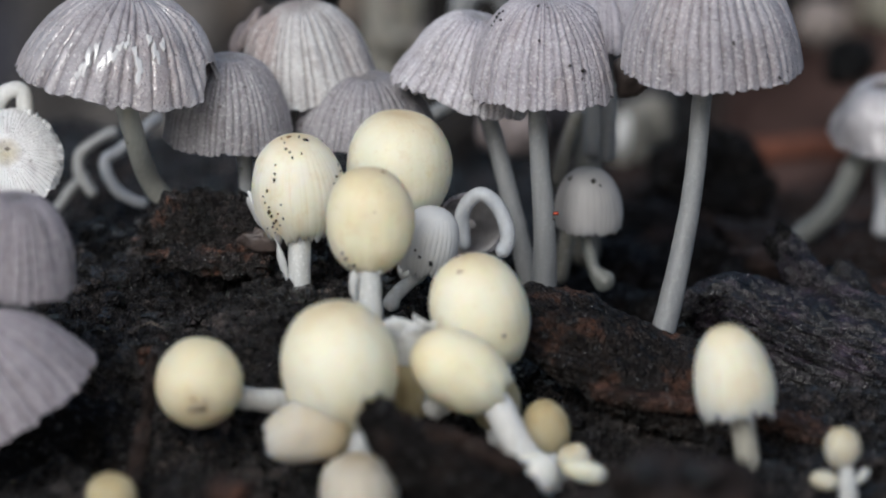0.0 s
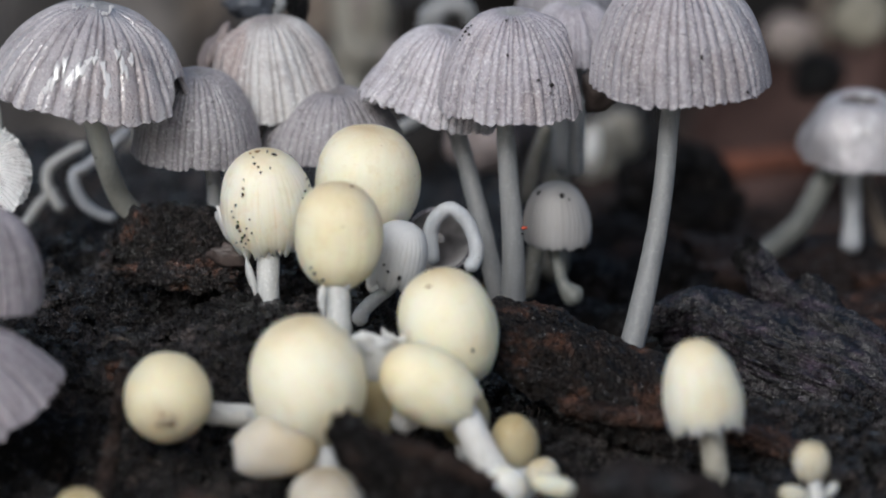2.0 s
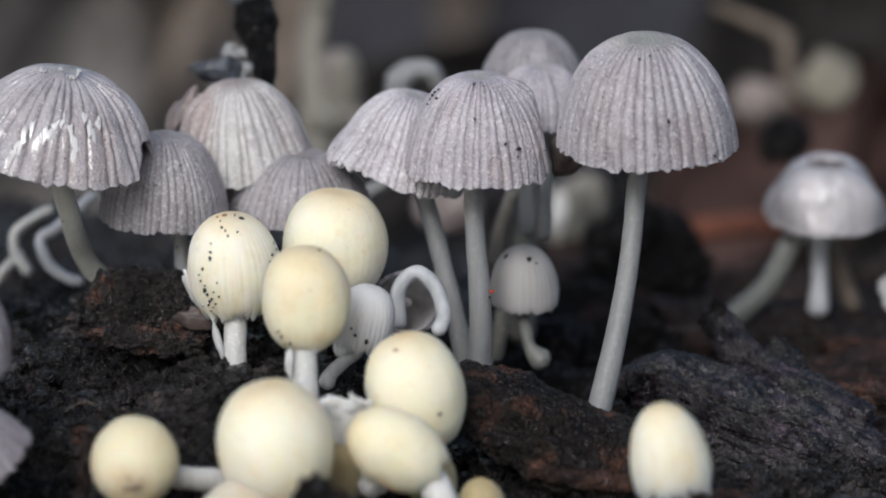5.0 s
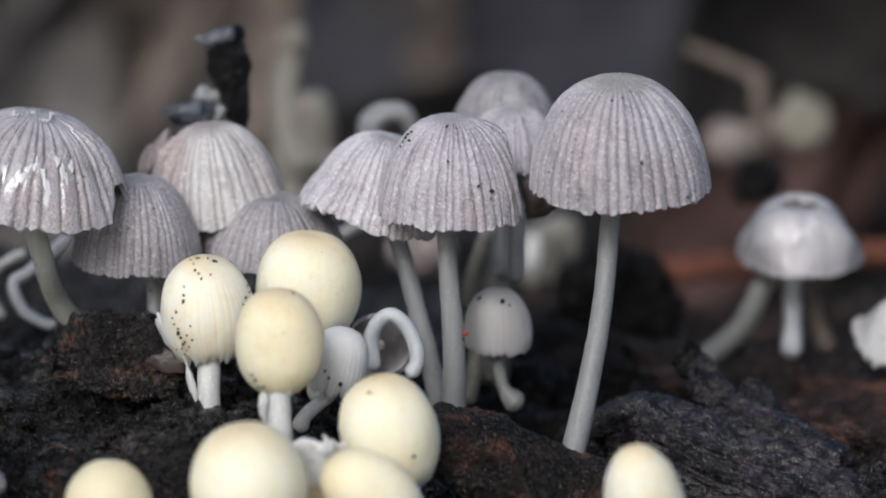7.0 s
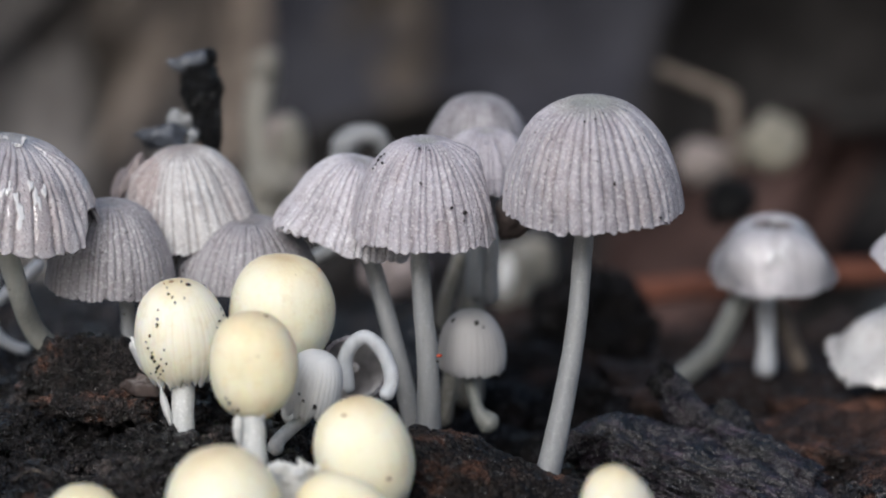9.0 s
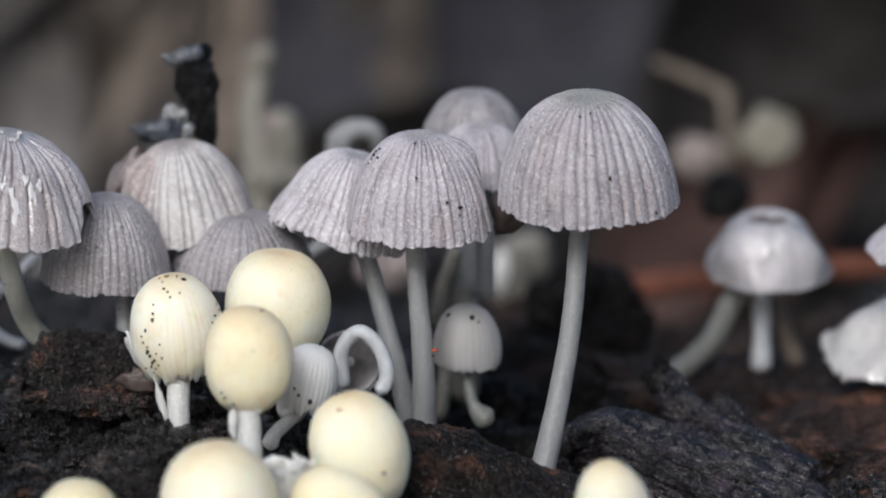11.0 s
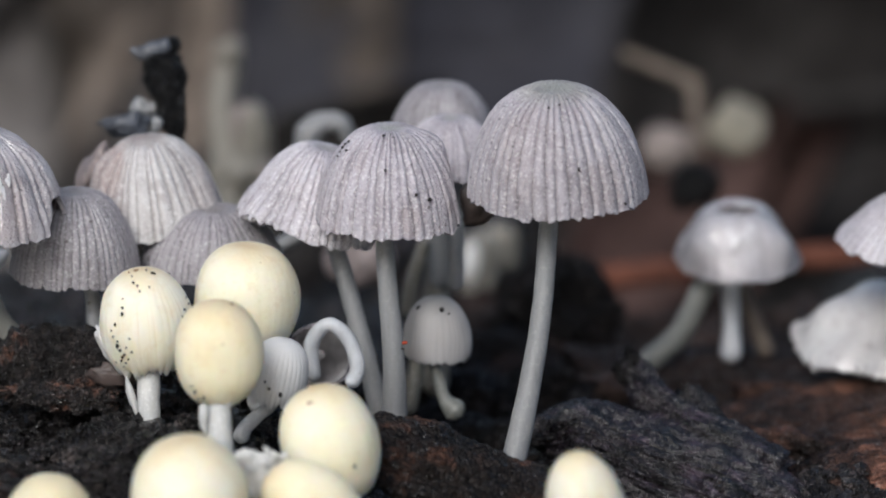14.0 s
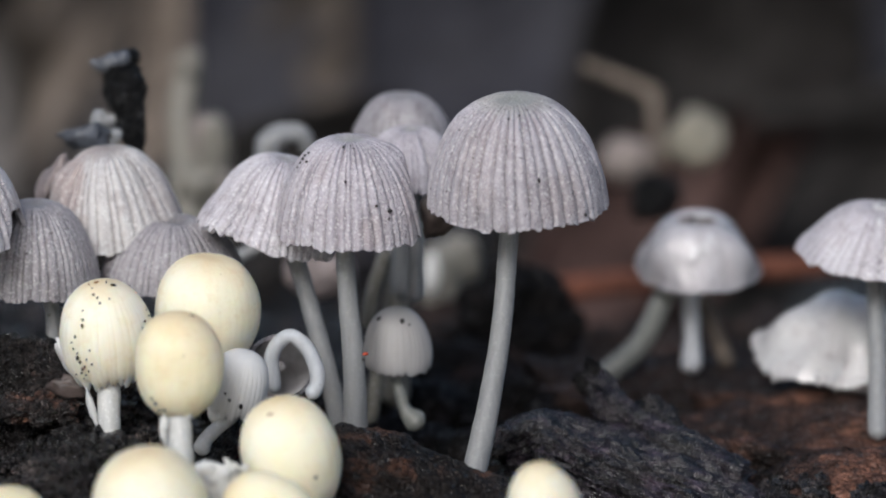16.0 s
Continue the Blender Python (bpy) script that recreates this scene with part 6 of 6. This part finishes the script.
timber("slab", [(-30.5, -13.0, -3.0), (-24.5, -13.8, -3.7), (-18.8, -14.2, -5.2)], [3.2, 3.8, 2.8], [0.8, 1.0, 0.7], SHADEWOOD, parent=m, foot=(-24.5, -13.8, -6.5), seed=46, rough=0.5, crumb=0.2, grain=0.3, facing=-50, sides=90)
timber("splinter", [(-22.6, -14.9, -1.6), (-22.9, -15.6, -3.4), (-23.1, -16.4, -5.4)], [0.5, 0.7, 0.5], [0.3, 0.4, 0.3], ROT, parent=m, foot=(-24.5, -13.8, -6.5), seed=48, rough=0.3, sides=50)
timber("brown_splinter", [(-18.70, -14.06, 2.68), (-19.12, -18.12, 0.01), (-19.82, -24.57, -3.48)], [0.3, 0.4, 0.5], [0.25, 0.35, 0.4], DUFF, label="blurred brown splinter of rotten wood", category="wood", seed=33, rough=0.3, sides=50)
tagged(lump("white_scrap", None, (-0.86, -13.20, -1.09), (0.80, 0.60, 0.80), WHITE, seed=321, rough=0.45, scale=1.5), "torn white scrap between young caps", "mushroom")
tagged(lump("white_scrap", None, (-4.46, -8.09, 6.29), (0.26, 0.25, 0.29), WHITE, seed=322, rough=0.4), "torn white scrap under young caps", "mushroom")
m = thing("root_fibre", (-20.61, -8.83, 2.54), "fine curled pale root fibre on black soil", "root")
tube("fibre", m, (-20.61, -8.83, 2.54), [(-20.61, -8.83, 2.54), (-19.43, -8.63, 3.12), (-18.40, -8.75, 2.77), (-18.15, -8.90, 2.35)], [0.02, 0.02, 0.02, 0.02], TWIG, seed=324)
tagged(lump("cap_fold", None, (12.76, 10.87, 14.01), (1.13, 0.60, 1.56), FLAKE, seed=325, rough=0.4, scale=1.6, turn=-12), "dark brown torn flap under a grey cap", "mushroom")


# ---- ground: one sheet, fine near the colony and coarser outward ----
def spaced(lo, hi, step, far, growth):
    inner = np.arange(lo, hi + step, step)
    out, w = [], step
    a, b = [], []
    x, w = inner[-1], step
    while x < far:
        w *= growth
        x += w
        a.append(x)
    x, w = inner[0], step
    while x > -far:
        w *= growth
        x -= w
        b.append(x)
    return np.concatenate([b[::-1], inner, a])


def ground_height(x, y):
    """Height of the soil in millimetres."""
    p = np.stack([x, y, 0 * x], -1)
    wide = smooth(700, 200, np.abs(x))
    z = -4.2 - 0.10 * np.clip(-y - 12, 0, 60) * wide + 6.0 * smooth(6, -5, x) * smooth(-16, -4, y) * smooth(-90, -45, x) * smooth(90, 50, y)
    z = z - 0.10 * np.clip(y - 8, 0, 16) * smooth(0, -8, x) * wide - 0.12 * np.clip(y - 22, 0, 40) * wide - 0.6 * np.clip(y - 62, 0, 120) * wide * smooth(1500, 700, y)
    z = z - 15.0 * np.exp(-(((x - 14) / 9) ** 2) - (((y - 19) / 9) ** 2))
    z = z - 3.0 * smooth(19, 27, x) * smooth(0, 8, y) * smooth(160, 80, x) * smooth(160, 80, y)
    z = z + 1.2 * np.exp(-(((x + 13.5 - 0.45 * (y + 7)) / 4) ** 2) - (((y + 8) / 4.5) ** 2)) - 1.8 * np.exp(-(((x + 21) / 5) ** 2) - (((y + 1) / 4) ** 2)) - 3.0 * np.exp(-(((x - 13.5) / 6) ** 2) - (((y + 15) / 3) ** 2))
    near = smooth(900, 200, np.hypot(x, y))
    clods = 0.9 - np.abs(vnoise(p, 0.55, 31)) * 2.6 + (0.5 - np.abs(vnoise(p, 1.25, 32)) * 1.5) * 0.55
    z = z + fbm(p, 0.05, 3, 5) * 0.8 + near * (fbm(p, 0.28, 3, 6) * 0.8 + clods * 0.75 + fbm(p, 2.2, 2, 7) * 0.28)
    return z + fbm(p, 0.004, 3, 8) * 14 * smooth(150, 500, np.hypot(x, y))


gx = spaced(-36, 56, 0.24, 4000, 1.1)
gy = spaced(-36, 34, 0.24, 4000, 1.1)
X, Y = np.meshgrid(gx, gy)
Z = ground_height(X.ravel(), Y.ravel())
tagged(mesh_object("ground", np.stack([X.ravel(), Y.ravel(), Z], -1), grid_faces(len(gy), len(gx), False), SOIL), "wet black crumbly forest soil", "soil", "", "structure")

rng = np.random.RandomState(9)
cv, cf = ball(1, 1)
cf = np.array(cf)
n = 16000
cx, cy = rng.uniform(-26, 42, n), rng.uniform(-34, 18, n)
cs = 0.12 + 0.55 * rng.rand(n) ** 2.5
cz = ground_height(cx, cy) + cs * 0.25
pts = (cv[None] * (1 + 0.3 * rng.randn(n, len(cv), 1).clip(-1, 1)) * cs[:, None, None] * np.array([1.2, 1.2, 0.9])) + np.stack([cx, cy, cz], -1)[:, None]
cfs = (cf[None] + (np.arange(n) * len(cv))[:, None, None]).reshape(-1, 3)
tagged(mesh_object("soil_crumbs", pts.reshape(-1, 3), cfs, SOIL, flat=True), "loose crumbs of wet black soil", "soil", "", "stuff")

# loose fragments: rust-brown and grey crumbs, and bleached bits of leaf far behind
def scatter(name, label, mat, count, seed, xs, ys, lo, hi, flat_z, category):
    r = np.random.RandomState(seed)
    x, y = r.uniform(*xs, count), r.uniform(*ys, count)
    size = lo + (hi - lo) * r.rand(count) ** 3
    z = ground_height(x, y) + size * 0.3 * flat_z
    shape = np.stack([r.uniform(0.6, 1.8, count), r.uniform(0.5, 1.3, count), r.uniform(0.4, 1.0, count) * flat_z], -1)
    ang = r.uniform(0, math.pi, count)
    v = cv[None] * (1 + 0.3 * r.randn(count, len(cv), 1).clip(-1, 1)) * shape[:, None, :] * size[:, None, None]
    c, k = np.cos(ang)[:, None], np.sin(ang)[:, None]
    v = np.stack([v[..., 0] * c - v[..., 1] * k, v[..., 0] * k + v[..., 1] * c, v[..., 2]], -1) + np.stack([x, y, z], -1)[:, None]
    f = (cf[None] + (np.arange(count) * len(cv))[:, None, None]).reshape(-1, 3)
    tagged(mesh_object(name, v.reshape(-1, 3), f, mat, flat=True), label, category, "", "stuff")


scatter("wood_crumbs", "dark brown crumbs of rotten wood on soil", CRUST, 1500, 12, (-34, 56), (-34, 34), 0.12, 0.75, 0.8, "wood")
scatter("duff_crumbs", "red brown crumbs of duff behind the wood", DUFF, 2600, 15, (14, 80), (22, 95), 0.4, 2.2, 0.7, "wood")
scatter("leaf_fragments", "broken bits of dead leaf in the litter", TANLEAF, 260, 13, (-70, 110), (90, 420), 1.5, 9.0, 0.5, "leaf")
scatter("pale_fragments", "bleached bits of dead leaf in the litter", PALELEAF, 90, 14, (-90, 60), (90, 420), 1.5, 7.0, 0.6, "leaf")
